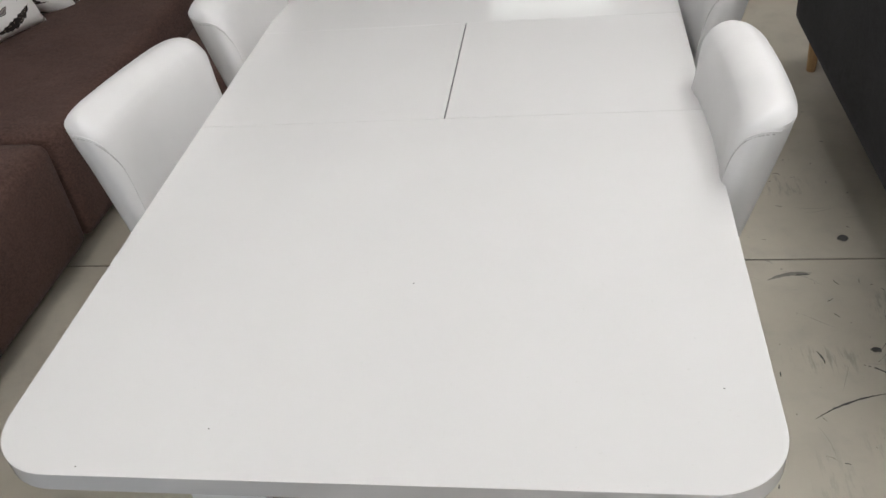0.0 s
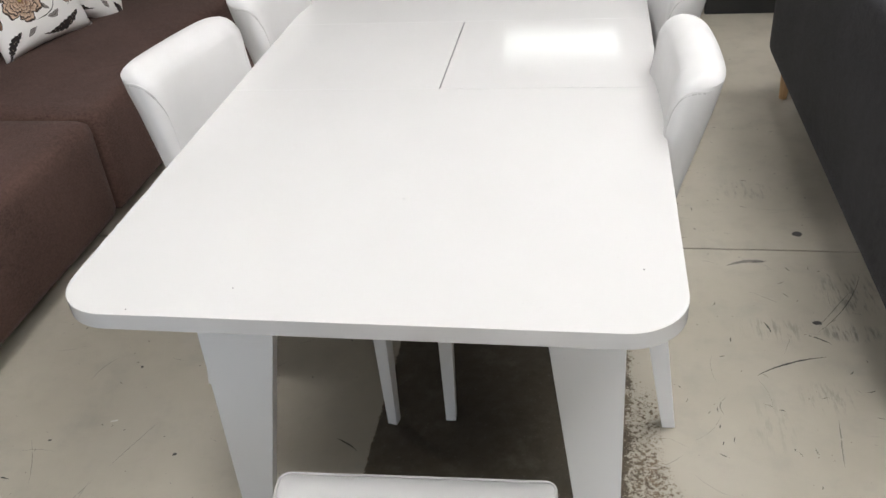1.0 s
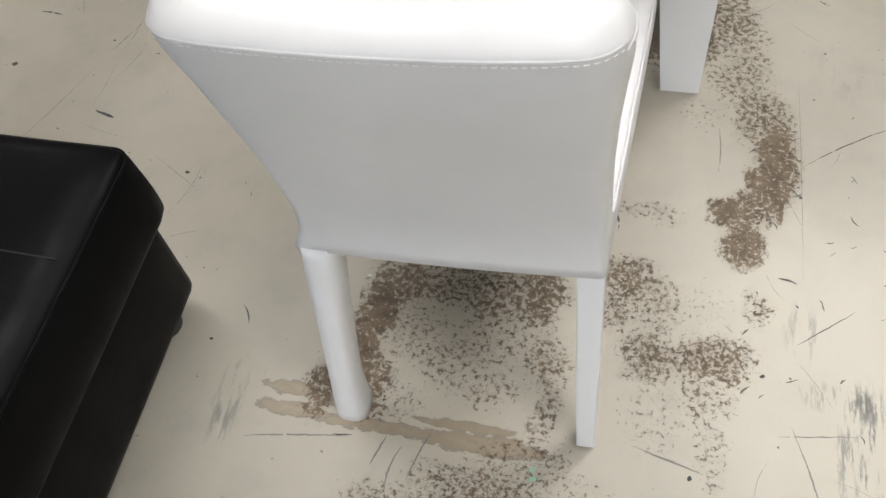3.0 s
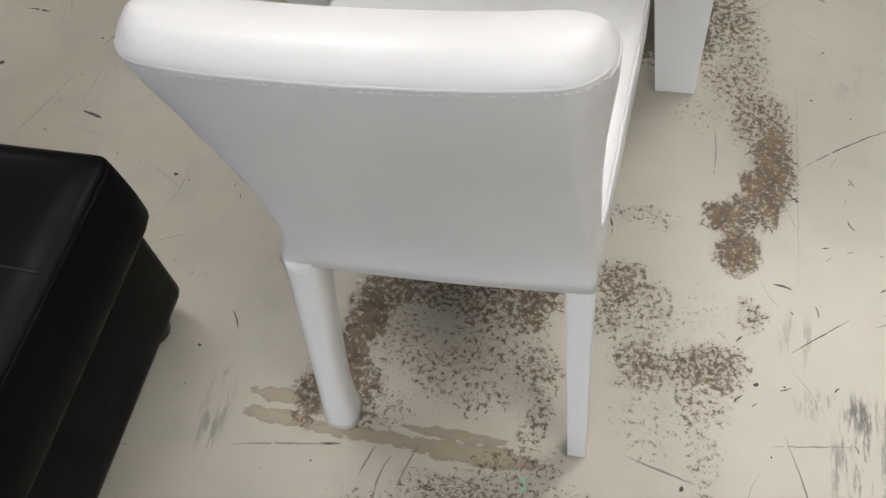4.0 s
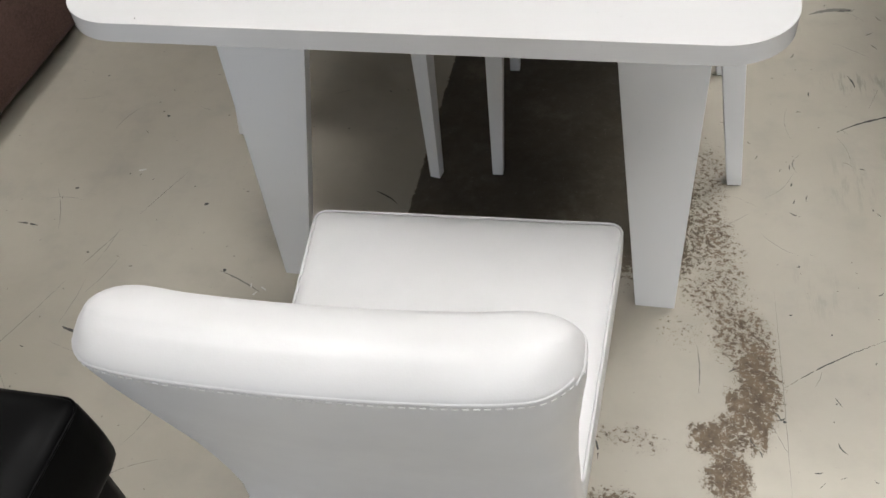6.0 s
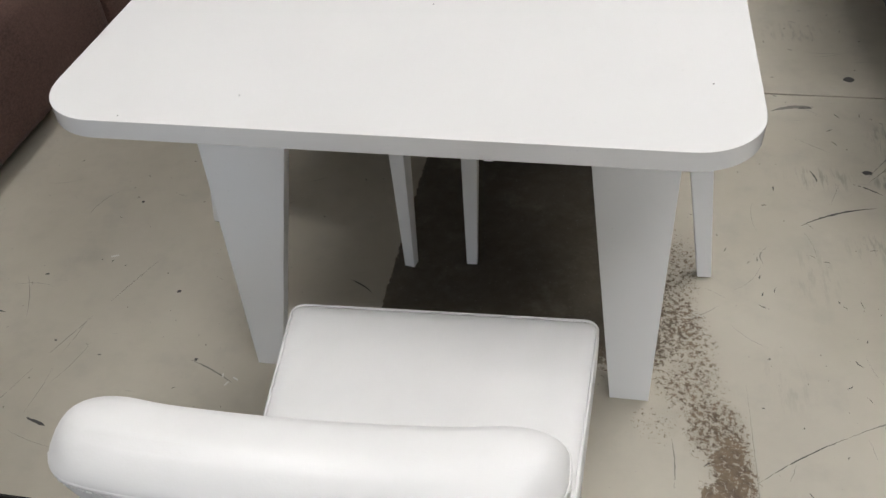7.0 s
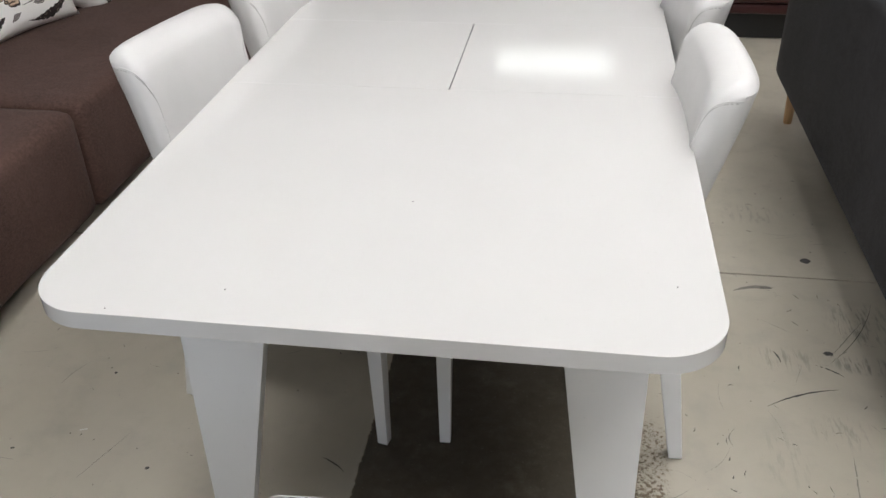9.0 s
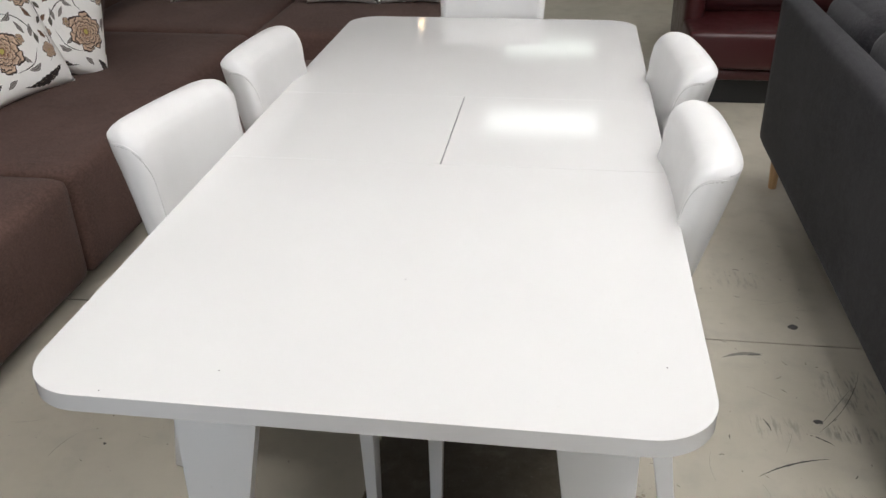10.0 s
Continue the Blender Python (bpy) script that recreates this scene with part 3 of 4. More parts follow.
NARROW = [(0.42, 0.0), (0.44, 0.004), (0.465, 0.010), (0.50, 0.014), (0.60, 0.012), (0.70, 0.008), (0.80, 0.004), (0.86, 0.0), (0.95, 0.0)]
NARROW_WORN = [(0.42, 0.0), (0.437, 0.006), (0.452, 0.036), (0.468, 0.066), (0.508, 0.070), (0.555, 0.056), (0.605, 0.040), (0.70, 0.022), (0.80, 0.011), (0.86, 0.0), (0.95, 0.0)]


def between_steps(z, steps):
    for (z0, a), (z1, b) in zip(steps, steps[1:]):
        if z <= z1:
            return a + (b - a) * max(0.0, z - z0) / (z1 - z0)
    return steps[-1][1]


def dining_chair(sleeve):
    ob = thing("dining_chair", "white faux-leather dining chair with a curved rolled back", "chair", "chairs round the table")
    # back: level by level a long outline with rounded ends, hollowed in plan, closing to a soft roll at the top
    across, turn = 22, 8

    def outline(level):
        """Points round one level, from the rear middle of one end, over the rear, the end, the front and back."""
        yf, zf, yr, zr, drawn = level
        w = between_steps(zr, WAIST) - drawn
        depth = yf - yr
        up = min(1.0, max(0.0, (zr - 0.4) / 0.4))
        rr = min(0.49 * depth, 0.010 + 0.027 * up ** 2)
        rf = min(0.49 * depth, 0.016 + 0.028 * up ** 2)
        ex = 0.016 + 0.038 * up ** 3
        flat = [(-w + rr + (2 * w - 2 * rr) * i / across, 0.0) for i in range(across + 1)]
        flat += [(w - rr + rr * math.sin(radians(90 * k / turn)), rr - rr * math.cos(radians(90 * k / turn))) for k in range(1, turn + 1)]
        flat += [(w - ex + ex * math.cos(radians(90 * k / turn)), depth - rf + rf * math.sin(radians(90 * k / turn))) for k in range(turn + 1)]
        flat += [(w - ex - (2 * w - 2 * ex) * i / across, depth) for i in range(1, across + 1)]
        flat += [(-w + ex - ex * math.sin(radians(90 * k / turn)), depth - rf + rf * math.cos(radians(90 * k / turn))) for k in range(1, turn + 1)]
        flat += [(-w + rr - rr * math.cos(radians(90 * k / turn)), rr - rr * math.sin(radians(90 * k / turn))) for k in range(turn)]
        pts = []
        for x, d in flat:
            v, u = d / depth, x / 0.2
            wing = max(0.0, (abs(u) - 0.55) / 0.45) ** 2 * up ** 3
            x *= 1 - between_steps(zr, NARROW_WORN if x < 0 else NARROW) * (1 - v)
            pts.append((x + BACK_X, yr + d + 0.012 * u * u * (0.35 + 0.65 * up) + 0.013 * wing, zr + (zf - zr) * v - (0.002 + 0.006 * (1 - v)) * wing))
        return pts

    def between(p, q, t):
        return [a + (b - a) * t for a, b in zip(p, q)]

    smooth = []
    for p, q in zip(BACK, BACK[1:]):
        smooth += [p, between(p, q, 0.5)] if p[1] > 0.8 else [p]
    rings = [outline(level) for level in smooth + [BACK[-1]]]
    part("backrest", loft(rings), WHITE_SKIN, ob)
    # the welt runs along the upper rear edge and round both ends
    seam = outline(between(BACK[11], BACK[12], 0.5))
    below = outline(between(BACK[10], BACK[11], 0.70))
    rear_end = across + turn // 2 + 2
    tail = list(range(len(seam) - turn // 2 - 1, len(seam)))
    welt = [seam[k] for k in tail] + seam[:rear_end]
    part("welt", tube([(x * 0.996, y + 0.001, z) for x, y, z in welt], 0.0021, 8), WHITE_SKIN, ob)

    def dashes(path, size):
        """Short stitches along a line."""
        bm = bmesh.new()
        for a, b in zip(path, path[1:]):
            a, b = Vector(a), Vector(b)
            count = max(1, round((b - a).length / 0.0065))
            d = (b - a).normalized()
            u = d.cross(Vector((0.3, 1.0, 0.2))).normalized() * size
            w = d.cross(u)
            for k in range(count):
                p = a.lerp(b, (k + 0.5) / count)
                ends = [[bm.verts.new(p + d * e + q) for q in (u, w, -u, -w)] for e in (-0.0022, 0.0022)]
                for j in range(4):
                    bm.faces.new((ends[0][j], ends[0][(j + 1) % 4], ends[1][(j + 1) % 4], ends[1][j]))
                bm.faces.new(ends[0][::-1])
                bm.faces.new(ends[1])
        return bm

    line = [below[k] for k in tail] + below[:rear_end]
    tagged(part("stitching", dashes([(x, y - 0.0004, z) for x, y, z in line], 0.0006), WHITE_SEAM, ob, smooth=False), kind="stuff")
    # the side seams sweep from the ends of the welt forwards and down
    count = len(seam)
    for first, way in ((rear_end - 1, 1), (tail[0], -1)):
        run, top = [], seam[first][2]
        for i in range(31):
            a = min(1.0, i / 16)
            z = top - 0.001 + 0.010 * math.sin(math.pi * min(1.0, 1.8 * a)) - 0.16 * a ** 2.6 - 0.265 * max(0.0, (i - 16) / 14)
            k = (turn + 2) * (1 - (1 - a) ** 2.2)
            p, q = [(p, q) for p, q in zip(BACK, BACK[1:]) if p[3] <= z + 0.002 <= q[3]][0]
            here = outline(between(p, q, (z + 0.002 - p[3]) / (q[3] - p[3])))
            lo = int(k)
            run.append(between(here[(first + way * lo) % count], here[(first + way * (lo + 1)) % count], k - lo))
        part("piping", tube(run, 0.0014), WHITE_SKIN, ob)
        tagged(part("stitching", dashes([(BACK_X + (x - BACK_X) * 1.002, y, z - 0.0045) for x, y, z in run[1:24]], 0.0016), SEAM_SHADE, ob, smooth=False), kind="stuff")
    # seat: a padded box, wider at the front
    bm = soft_box((-0.236, -0.212, 0.364), (0.236, 0.236, 0.458), 0.016, puff=(0.002, 0.004, 0.012), cuts=13)
    for v in bm.verts:
        f = (0.234 - v.co.y) / 0.446
        v.co.x *= 1 - 0.16 * f
    part("seat", bm, WHITE_SKIN, ob)
    loop = [(x * (1 - 0.16 * (0.234 - y) / 0.446), y, 0.4545) for x, y in rounded_outline(-0.2335, -0.19, 0.2335, 0.2335, 0.02, seg=5)]
    part("piping", tube(loop, 0.0022, ring=True), WHITE_SKIN, ob)
    # unseen dark lining, added to cut the light bounced below the seat
    part("lining", boxed((-0.19, -0.19, 0.360), (0.19, 0.215, 0.368)), LINING, ob, "black lining added under the seat to soak up bounced light", smooth=False)
    # front legs: square, tapered
    for s in (-1, 1):
        rings = []
        for z, x, w, yy in ((0.370, 0.198, 0.0185, 0.228), (0.20, 0.2005, 0.0158, 0.230), (0.003, 0.203, 0.0125, 0.232)):
            rings.append([(s * x + a * w, yy + b * w, z) for a, b in ((-1, -1), (1, -1), (1, 1), (-1, 1))])
        leg = part("leg", loft(rings[::-1]), WHITE_LEG, ob, bevel=0.002)
        x = s * 0.203
        part("glide", boxed((x - 0.011, 0.219, 0.0), (x + 0.011, 0.241, 0.004)), DARK, leg, "dark plastic glide", smooth=False)
    # rear legs: square, splayed backwards; one may be wrapped in a padded sleeve that widens over the floor
    for s in (-1, 1):
        rings = []
        if sleeve and s < 0:
            for k in range(25):
                t = k / 24
                flare = max(0.0, (t - 0.72) / 0.28) ** 2
                x, y = -0.164 - 0.032 * t + 0.006 * flare, -0.236 - 0.055 * t
                w, d = 0.0245 - 0.0015 * t + 0.006 * flare, 0.034 - 0.006 * t + 0.004 * flare
                w, d = (w * (1 + 0.02 * math.sin(9 * t)), d) if k else (w * 1.02, d)
                rings.append([(x + w * math.copysign(abs(math.cos(a)) ** 0.72, math.cos(a)), y + d * math.copysign(abs(math.sin(a)) ** 0.72, math.sin(a)), 0.440 * (1 - t))
                              for a in [math.tau * (j + 0.5) / 24 for j in range(24)]])
            part("leg", loft(rings[::-1]), WHITE_SLEEVE, ob, "rear leg wrapped in a soft white sleeve")
            continue
        foot = 0.193 if sleeve else 0.204
        for z, t in ((0.440, 0.0), (0.22, 0.5), (0.004, 1.0)):
            x, y = s * (0.180 + (foot - 0.180) * t), -0.233 - 0.066 * t
            w, d = 0.0168 - 0.0024 * t, 0.027 - 0.0115 * t
            rings.append([(x + a * w, y + b * d, z) for a, b in ((-1, -1), (1, -1), (1, 1), (-1, 1))])
        leg = part("leg", loft(rings[::-1]), WHITE_LEG, ob, bevel=0.002)
        part("glide", boxed((s * foot - 0.010, -0.309, 0.0), (s * foot + 0.010, -0.287, 0.005)), DARK, leg, "dark plastic glide", smooth=False)
    return ob


pulled = dining_chair(True)
pulled.matrix_basis = pose(0.088, -0.250, 0.001, 0, -0.9, 1.4)
tagged(pulled, "white faux-leather dining chair pulled out at the table end")
chair = dining_chair(False)
SEATED = ((-0.306, 0.800, -102, "white faux-leather dining chair tucked in askew beside the sofa"), (-0.261, 1.346, -94, "white faux-leather dining chair tucked under the table"),
                          (0.246, 0.788, 92, "white faux-leather dining chair tucked under the table"), (0.269, 1.340, 96, "white faux-leather dining chair tucked under the table"),
                          (-0.010, 2.07, 180, "white faux-leather dining chair at the table's far end"))
for k, (x, y, turn, label) in enumerate(SEATED):
    if k == 0:
        chair.matrix_basis = pose(x, y, 0, 0, 0, turn)
    tagged(copy_thing(chair, pose(x, y, 0, 0, 0, turn)) if k else chair, label)


# ---- brown corner sofa ----
sofa = thing("corner_sofa", "large brown fabric corner sofa with loose back cushions", "sofa")
FRONT, SEAT = -1.285, 0.425
NEAR_END, MODULE, CORNER, BACK_Y = 0.335, 1.455, 3.20, 4.15
part("seat_block", soft_box((-2.30, NEAR_END, 0.045), (FRONT, MODULE - 0.002, SEAT), 0.045, puff=(0.006, 0.004, 0.012), cuts=13), BROWN, sofa)
part("seat_block", soft_box((-2.30, MODULE + 0.002, 0.045), (FRONT, CORNER - 0.004, SEAT), 0.04, puff=(0.006, 0.002, 0.014), cuts=13), BROWN, sofa)
part("seat_block", soft_box((-2.30, CORNER, 0.045), (FRONT - 0.012, BACK_Y, SEAT), 0.035, puff=(0.003, 0.003, 0.012), cuts=13), BROWN, sofa)
part("seat_block", soft_box((FRONT - 0.008, CORNER, 0.045), (-0.12, BACK_Y, SEAT), 0.045, puff=(0.004, 0.006, 0.014), cuts=13), BROWN, sofa)
part("pull_out_bed", soft_box((FRONT + 0.014, 2.05, 0.05), (-0.22, CORNER - 0.012, 0.305), 0.03, puff=(0, 0, 0.006)), BROWN, sofa, "low brown pull-out bed section")
part("back_frame", soft_box((-2.50, 1.10, 0.045), (-2.305, BACK_Y + 0.2, 0.72), 0.05), BROWN, sofa)
part("back_frame", soft_box((-2.30, BACK_Y + 0.005, 0.045), (-0.12, BACK_Y + 0.2, 0.72), 0.05), BROWN, sofa)


def back_cushion(parent, centre, size, turn, lean, material, name="back_cushion"):
    w, d, h = size
    bm = soft_box((-w / 2, -d / 2, 0), (w / 2, d / 2, h), d * 0.42, puff=(0.012, 0.035, 0.015), cuts=11)
    bm.transform(pose(*centre, lean, 0, turn))
    return part(name, bm, material, parent)


for y in (1.62, 2.28, 2.945):
    back_cushion(sofa, (-2.17, y, 0.43), (0.655, 0.20, 0.45), 90, 12, BROWN)
back_cushion(sofa, (-1.90, 4.01, 0.43), (0.50, 0.20, 0.45), 0, -12, BROWN)
for x in (-1.33, -0.70):
    back_cushion(sofa, (x, 4.01, 0.43), (0.62, 0.20, 0.45), 0, -12, BROWN)
for x in (-2.2, -1.42):
    for y in (0.45, 1.35, 3.0, 4.0):
        part("foot", boxed((x, y, 0.0), (x + 0.06, y + 0.06, 0.05)), DARK, sofa, "black plastic foot", smooth=False)
for x in (-0.9, -0.3):
    for y in (2.7, 3.3, 4.0):
        part("foot", boxed((x, y, 0.0), (x + 0.06, y + 0.06, 0.055)), DARK, sofa, "black plastic foot", smooth=False)


def throw_pillow(m, size, mirrored, label):
    """A plump square pillow with drawn-in sides and pointed corners; it stands on its lower edge, facing -y."""
    bm = bmesh.new()
    uv = bm.loops.layers.uv.new("UVMap")
    n = 22
    sheets = []
    for face in (-1, 1):
        grid = []
        for j in range(n + 1):
            row = []
            for i in range(n + 1):
                a, b = 2 * i / n - 1, 2 * j / n - 1
                pinch = 1 - 0.07 * (1 - a * a) * abs(b) ** 3
                pinch2 = 1 - 0.07 * (1 - b * b) * abs(a) ** 3
                t = 0.075 * ((1 - a ** 4) * (1 - b ** 4)) ** 0.55
                fold = 0.006 * math.sin(7 * a + 3 * b) * (a * a * b * b)
                row.append(bm.verts.new((a * size / 2 * pinch2, face * t + fold, (b * pinch + 1) * size / 2)))
            grid.append(row)
        sheets.append(grid)
        for j in range(n):
            for i in range(n):
                f = bm.faces.new((grid[j][i], grid[j][i + 1], grid[j + 1][i + 1], grid[j + 1][i]))
                for loop, (di, dj) in zip(f.loops, ((0, 0), (1, 0), (1, 1), (0, 1))):
                    loop[uv].uv = (1 - (i + di) / n if mirrored else (i + di) / n, (j + dj) / n)
    bmesh.ops.remove_doubles(bm, verts=bm.verts[:], dist=0.0004)
    ob = part("throw_pillow", bm, PRINT)
    ob.matrix_basis = m
    return tagged(ob, label, "pillow", "floral throw pillows")


PILLOW = "white throw pillow with a brown floral print, on the sofa"
throw_pillow(pose(-1.815, 2.13, 0.432, -24, 0, 74), 0.46, False, PILLOW)
throw_pillow(pose(-1.80, 2.36, 0.455, -22, 24, 64), 0.43, True, PILLOW)
throw_pillow(pose(-0.96, 3.80, 0.432, -24, 0, -3), 0.43, True, PILLOW)
throw_pillow(pose(-0.56, 3.82, 0.432, -24, 0, 4), 0.43, False, PILLOW)
throw_pillow(pose(-1.75, 3.84, 0.432, -24, 0, 20), 0.43, False, PILLOW)

# ---- black ottoman ----
OX0, OX1, OY0, OY1 = -1.22, -0.388, -1.12, -0.372
ottoman = thing("ottoman", "black leather ottoman with a padded stitched lid", "ottoman")
part("body", soft_box((OX0 + 0.03, OY0 + 0.03, 0.055), (OX1 - 0.028, OY1 - 0.022, 0.285), 0.016, puff=(0.004, 0.004, 0)), BLACK, ottoman)
bm = soft_box((OX0, OY0, 0.262), (OX1 - 0.001, OY1, 0.425), 0.030, puff=(0.005, 0.010, 0.012), cuts=13)
for v in bm.verts:
    if v.co.x > OX1 - 0.2:
        v.co.x -= 0.013 * max(0.0, v.co.z - 0.33) / 0.095
part("lid", bm, BLACK, ottoman)
loop = [(x, y, 0.409) for x, y in rounded_outline(OX0 + 0.004, OY0 + 0.004, OX1 - 0.013, OY1 - 0.004, 0.027, seg=8)]
part("piping", tube(loop, 0.0022, ring=True), BLACK, ottoman)
for y in (-0.575, -0.86):
    part("seam", tube([(OX0 + 0.03 + (OX1 - OX0 - 0.06) * i / 30, y, 0.4245 + 0.0122 * (1 - (2 * i / 30 - 1) ** 2)) for i in range(31)], 0.0016), BLACK_SEAM, ottoman)
for x in (OX0 + 0.1, OX1 - 0.085):
    for y in (OY0 + 0.1, OY1 - 0.085):
        rings = [[(x + r * math.cos(a * math.tau / 16), y + r * math.sin(a * math.tau / 16), z) for a in range(16)] for r, z in ((0.030, 0.0), (0.036, 0.058))]
        part("foot", loft(rings), DARK, ottoman)

# ---- grey sofa ----
grey = thing("grey_sofa", "dark grey fabric sofa on oak legs, seen from behind", "sofa")
GX, GY0, GY1 = 1.060, 0.52, 2.580
part("back", soft_box((GX, GY0, 0.185), (GX + 0.09, GY1, 0.80), 0.040, puff=(0.003, 0, 0.003), cuts=15), GREY, grey)
part("base", soft_box((GX + 0.092, GY0 + 0.02, 0.175), (GX + 0.86, GY1 - 0.02, 0.30), 0.03), GREY, grey)
for y in (GY0, GY1 - 0.15):
    part("arm", soft_box((GX + 0.092, y, 0.176), (GX + 0.87, y + 0.15, 0.60), 0.05), GREY, grey)
for a, b in ((GY0 + 0.155, 1.29), (1.29, 1.91), (1.91, GY1 - 0.155)):
    part("seat_cushion", soft_box((GX + 0.20, a + 0.003, 0.30), (GX + 0.88, b - 0.003, 0.45), 0.045, puff=(0.01, 0.003, 0.02), cuts=11), GREY, grey)
    back_cushion(grey, (GX + 0.205, (a + b) / 2, 0.42), (b - a - 0.004, 0.20, 0.43), 90, 3, GREY)
for x in (GX + 0.080, GX + 0.80):
    for y in (GY0 + 0.09, GY1 - 0.055):
        rings = [[(x + r * math.cos(a * math.tau / 18), y + r * math.sin(a * math.tau / 18), z) for a in range(18)] for r, z in ((0.015, 0.0), (0.0165, 0.004), (0.024, 0.178))]
        part("leg", loft(rings), OAK, grey, "turned oak leg")

# ---- oxblood leather sofa ----
red = thing("leather_sofa", "dark red leather sofa standing on the shop floor", "sofa")
RX, RY = 0.87, 3.50
part("base", soft_box((RX + 0.03, RY + 0.01, 0.14), (RX + 1.9, RY + 0.85, 0.20), 0.02, puff=(0, 0.004, 0)), RED, red)
part("front", soft_box((RX + 0.02, RY + 0.03, 0.195), (RX + 1.86, RY + 0.74, 0.33), 0.02, puff=(0, 0.006, 0)), RED, red)
for i in range(2):
    x = RX + 0.0 + i * 0.92
    part("seat_cushion", soft_box((x, RY - 0.015, 0.203), (x + 0.915, RY + 0.66, 0.390), 0.022, puff=(0.006, 0.01, 0.02), cuts=11), RED, red)
    back_cushion(red, (x + 0.47, RY + 0.44, 0.385), (0.86, 0.24, 0.46), 0, -10, RED)
# a black board closes the gap below the base, set back from it
part("gap_board", boxed((RX + 0.06, RY + 0.09, 0.0), (RX + 1.8, RY + 0.13, 0.142)), DARK, red, "black board across the gap under the sofa", bevel=0.003)
part("arm", soft_box((RX - 0.005, RY + 0.24, 0.14), (RX + 0.1, RY + 0.86, 0.56), 0.05), RED, red)
part("arm", soft_box((RX + 1.86, RY - 0.02, 0.14), (RX + 2.06, RY + 0.86, 0.58), 0.06), RED, red)
part("back", soft_box((RX + 0.1, RY + 0.74, 0.14), (RX + 1.86, RY + 0.95, 0.78), 0.06), RED, red)
for x in (RX + 0.12, RX + 1.75):
    for y in (RY + 0.1, RY + 0.76):
        part("foot", boxed((x, y, 0.0), (x + 0.05, y + 0.05, 0.145)), DARK, red, "black metal foot", bevel=0.003)


# ---- marks and crumbs on the floor ----
def streak(bm, pts, width, seed, z=0.0007):
    """A ragged stroke along a bent line, lying on the floor."""
    rnd = random.Random(seed)
    (x0, y0), (x1, y1), bend = pts
    d = Vector((x1 - x0, y1 - y0))
    side = Vector((-d.y, d.x)).normalized()
    n = max(6, int(d.length / 0.006))
    left, right = [], []
    for i in range(n + 1):
        t = i / n
        p = Vector((x0, y0)) + d * t + side * (bend * 4 * t * (1 - t) + rnd.uniform(-1, 1) * 0.0006)
        w = width * (0.15 + 0.85 * math.sin(math.pi * min(1, max(0, t)))) * rnd.uniform(0.55, 1.0) / 2
        left.append(bm.verts.new((p.x + side.x * w, p.y + side.y * w, z)))
        right.append(bm.verts.new((p.x - side.x * w, p.y - side.y * w, z)))
    for i in range(n):
        if rnd.random() > 0.04:
            bm.faces.new((left[i], left[i + 1], right[i + 1], right[i]))


def spot_mark(bm, x, y, r, seed, z=0.0007):
    rnd = random.Random(seed)
    n = 9
    bm.faces.new([bm.verts.new((x + r * rnd.uniform(0.5, 1.2) * math.cos(math.tau * k / n), y + 0.8 * r * rnd.uniform(0.5, 1.2) * math.sin(math.tau * k / n), z)) for k in range(n)])


bm = bmesh.new()
for k, (a, b, bend, w) in enumerate((((0.58, -0.200), (0.612, -0.206), 0.002, 0.005), ((0.79, 0.79), (0.975, 0.873), 0.012, 0.007), ((-0.825, 0.013), (-0.775, -0.002), 0.0, 0.010),
                                     ((-0.345, -0.395), (-0.322, -0.432), 0.004, 0.004), ((0.61, -0.325), (0.705, -0.248), 0.0, 0.0022), ((-0.255, 0.485), (-0.195, 0.448), 0.004, 0.005),
                                     ((0.285, -0.085), (0.30, -0.14), 0.006, 0.004), ((-0.12, -0.605), (-0.085, -0.60), 0.0, 0.004), ((-1.095, 0.293), (-1.035, 0.288), 0.002, 0.006),
                                     ((0.622, 0.05), (0.80, 0.175), 0.006, 0.0028), ((0.972, 0.973), (1.147, 1.263), -0.02, 0.0025), ((0.838, 1.012), (0.85, 0.965), 0.003, 0.006),
                                     ((0.935, 0.965), (1.0, 0.925), 0.004, 0.006), ((0.845, 1.303), (0.885, 1.309), 0.003, 0.010))):
    streak(bm, (a, b, bend), w, 20 + k)
for k, (x, y, r) in enumerate(((-0.88, 0.71, .006), (-0.65, 0.40, .007), (-1.078, 0.122, .008), (0.556, -0.39, .005), (1.01, 1.471, .018), (0.98, 1.016, .014), (-0.87, 0.22, .004),
                               (-0.53, 0.205, .006), (-1.0, 0.42, .005), (0.62, -0.02, .004), (-0.56, -0.12, .006), (0.45, -0.58, .006), (-0.38, -0.47, .004))):
    spot_mark(bm, x, y, r, 60 + k)
rnd = random.Random(31)
for k in range(130):
    x, y, a, size = rnd.uniform(0.50, 1.08), rnd.uniform(-0.65, 2.3), rnd.uniform(0, math.tau), rnd.uniform(0.004, 0.026)
    streak(bm, ((x, y), (x + size * math.cos(a), y + size * math.sin(a)), rnd.uniform(-0.15, 0.15) * size), rnd.uniform(0.0015, 0.004), 300 + k)
for k in range(26):
    x, y, a, size = rnd.uniform(-1.2, -0.3), rnd.uniform(-0.5, 0.9), rnd.uniform(0, math.tau), rnd.uniform(0.003, 0.012)
    streak(bm, ((x, y), (x + size * math.cos(a), y + size * math.sin(a)), 0.0), rnd.uniform(0.0015, 0.004), 400 + k)
tagged(part("rubber_mark", bm, MARK, floor, smooth=False), kind="stuff")
bm = bmesh.new()
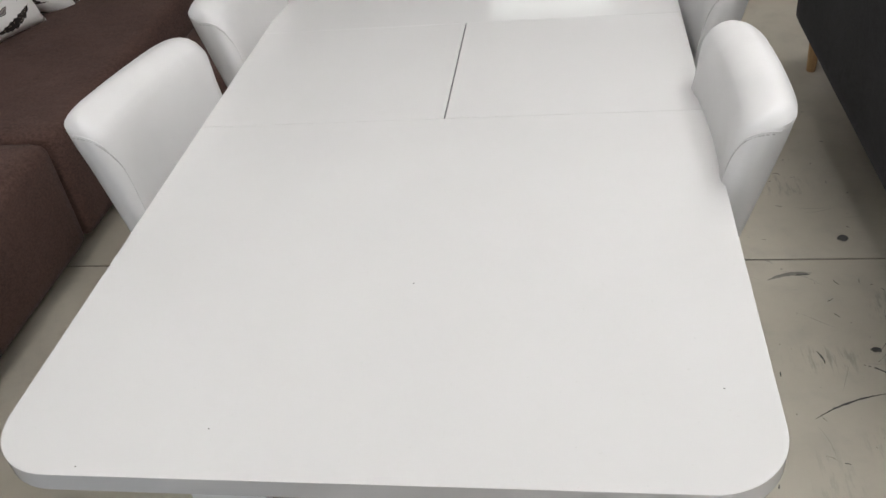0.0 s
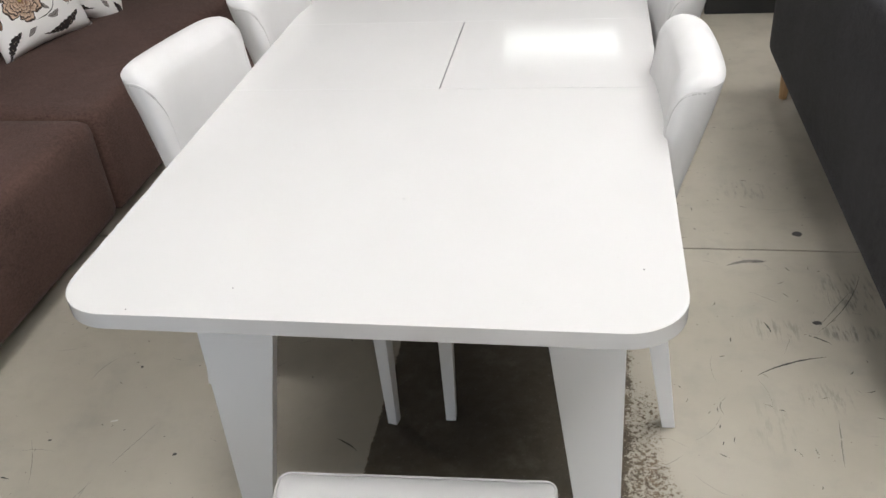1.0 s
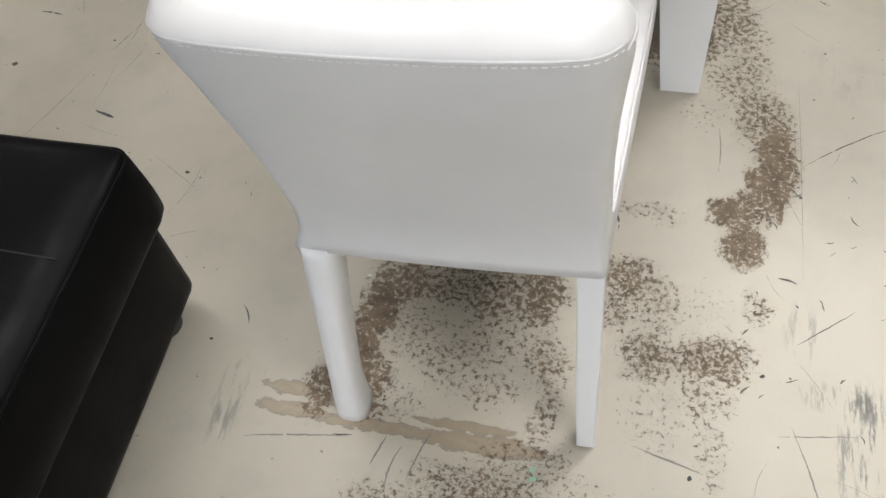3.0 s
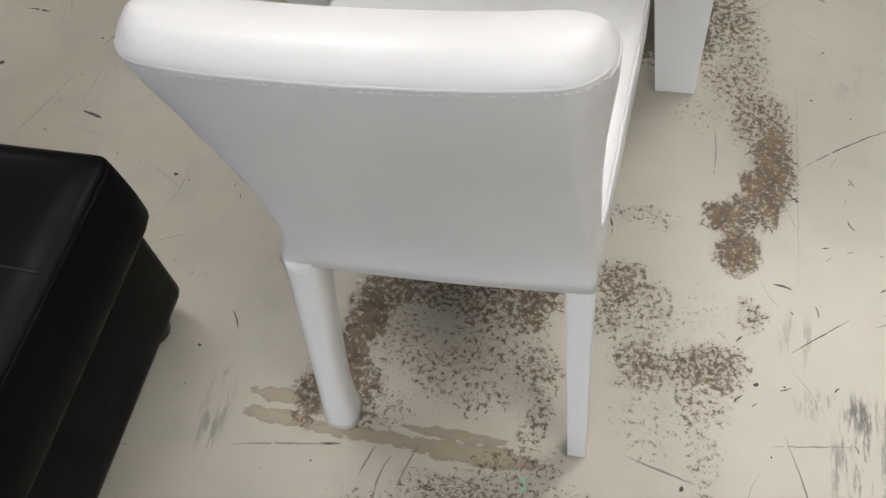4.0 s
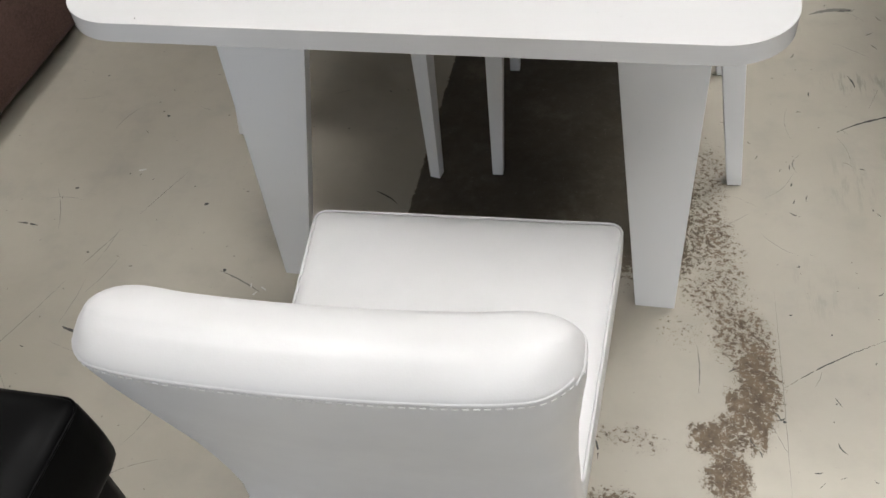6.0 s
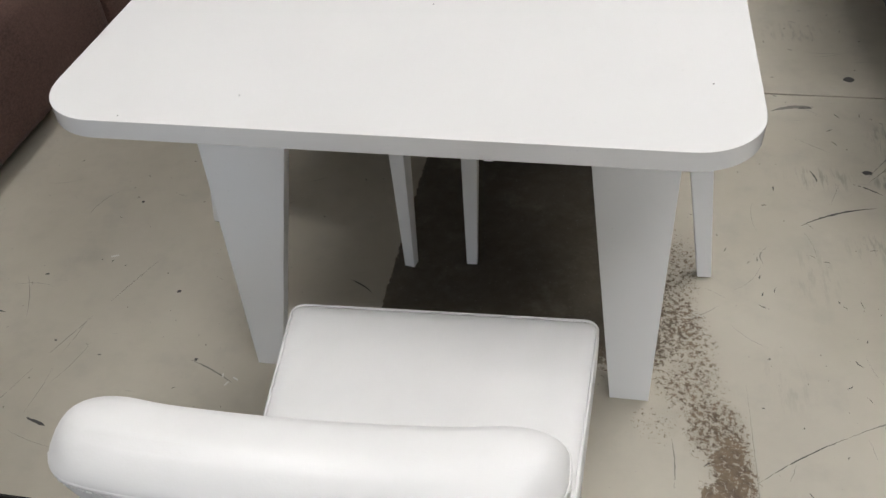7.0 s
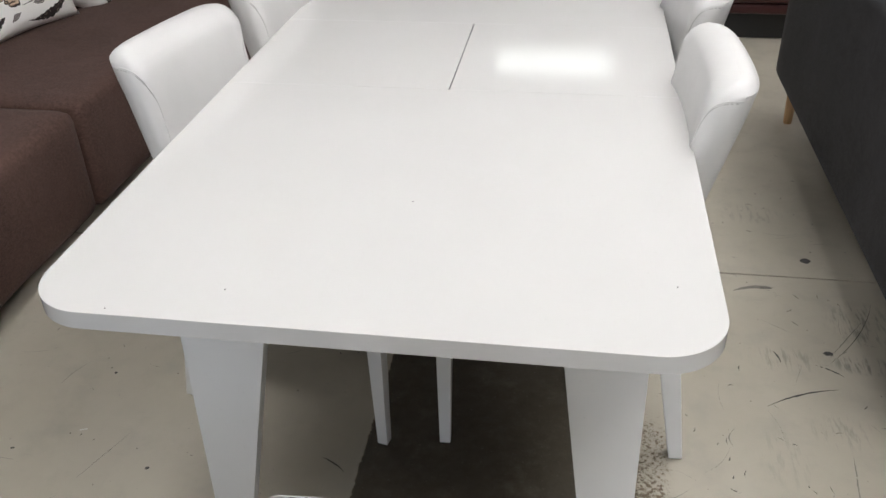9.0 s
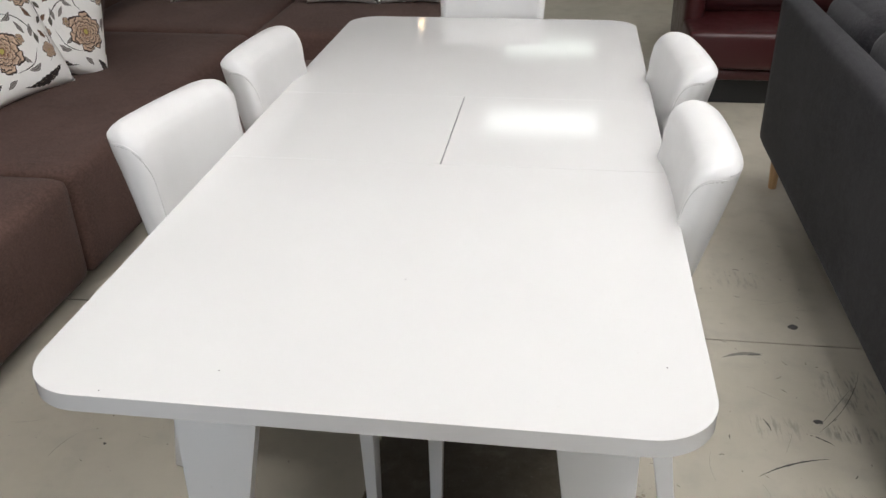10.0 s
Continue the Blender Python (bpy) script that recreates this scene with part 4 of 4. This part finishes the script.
for k, (a, b, bend, w) in enumerate((((0.80, 0.175), (1.02, 0.26), 0.012, 0.004), ((-0.265, -0.632), (-0.09, -0.603), 0.002, 0.004),
                                     ((-0.045, -0.645), (-0.028, -0.59), 0.0, 0.004), ((0.018, -0.66), (0.042, -0.575), 0.002, 0.004), ((-0.012, -0.68), (0.0, -0.605), 0.006, 0.004),
                                     ((-0.27, -0.735), (-0.15, -0.765), 0.0, 0.005), ((-0.54, 0.203), (-0.43, 0.155), 0.003, 0.005), ((0.935, 0.49), (0.955, 0.64), 0.0, 0.004),
                                     ((0.69, 0.64), (0.70, 0.70), 0.012, 0.004), ((0.98, 1.0), (1.10, 1.17), 0.0, 0.004), ((0.77, 1.285), (0.89, 1.315), 0.01, 0.018),
                                     ((0.62, 0.28), (0.622, -0.20), 0.001, 0.0012), ((0.37, -0.545), (0.47, -0.57), 0.0, 0.004), ((0.58, -0.49), (0.70, -0.47), 0.0, 0.003),
                                     ((0.60, -0.47), (0.65, -0.63), 0.004, 0.003), ((0.47, 0.13), (0.472, 0.02), 0.004, 0.003), ((-0.60, 0.62), (-0.47, 0.76), 0.0, 0.003),
                                     ((-0.74, 0.504), (-0.80, 0.35), 0.0, 0.0022), ((-0.82, 0.30), (-0.866, 0.18), 0.0, 0.0026), ((-0.88, 0.14), (-0.969, -0.107), 0.004, 0.002))):
    streak(bm, (a, b, bend), w, 120 + k)
for k in range(34):
    x, y, a, size = rnd.uniform(0.50, 1.08), rnd.uniform(-0.70, 1.75), rnd.uniform(0, math.tau), rnd.uniform(0.03, 0.13)
    streak(bm, ((x, y), (x + size * math.cos(a), y + size * math.sin(a)), rnd.uniform(-0.1, 0.1) * size), rnd.uniform(0.0007, 0.0017), 500 + k)
for k in range(22):
    x, y, a, size = rnd.uniform(-1.2, -0.3), rnd.uniform(-0.6, 0.9), rnd.uniform(0, math.tau), rnd.uniform(0.03, 0.16)
    streak(bm, ((x, y), (x + size * math.cos(a), y + size * math.sin(a)), rnd.uniform(-0.1, 0.1) * size), rnd.uniform(0.001, 0.002), 600 + k)
tagged(part("scratch", bm, FAINT, floor, smooth=False), kind="stuff")


def crumb(x, y, w, d, turn, material, label):
    bm = boxed((-w, -d, 0), (w, d, 0.0012))
    for v in bm.verts:
        v.co.x += 0.3 * d * math.sin(40 * v.co.y + x * 9)
    ob = part("paint_chip", bm, material, smooth=False)
    ob.matrix_basis = pose(x, y, 0.0002, 0, 0, turn)
    tagged(ob, label, "paint chip", "chips on the floor")


for x, y, w, d, turn in ((-0.86, 0.50, .009, .002, 20), (-0.425, 0.165, .007, .0015, -30), (-0.44, 0.15, .006, .0012, 60), (-0.455, 0.17, .005, .001, 100), (-0.13, -0.30, .004, .002, 10)):
    crumb(x, y, w, d, turn, CHIP, "small white paint chip lying on the floor")
for x, y, turn in ((0.212, -0.608, 70), (0.214, -0.622, 20), (0.342, -0.665, 10)):
    crumb(x, y, .005, .003, turn, GREEN, "small pale green paint chip on the floor")
for x, y in ((0.012, 0.372), (-0.215, 0.083), (0.436, 0.165), (-0.37, 0.018)):
    bm = bmesh.new()
    spot_mark(bm, 0, 0, 0.0013, int(1000 * y), 0.0006)
    bmesh.ops.extrude_face_region(bm, geom=bm.faces[:])
    for v in list(bm.verts)[:9]:
        v.co.z = 0.0
    ob = part("crumb", bm, MARK, smooth=False)
    ob.matrix_basis = pose(x, y, TOP + 0.0001)
    tagged(ob, "tiny dark crumb lying on the white table top", "crumb", "crumbs on the table")
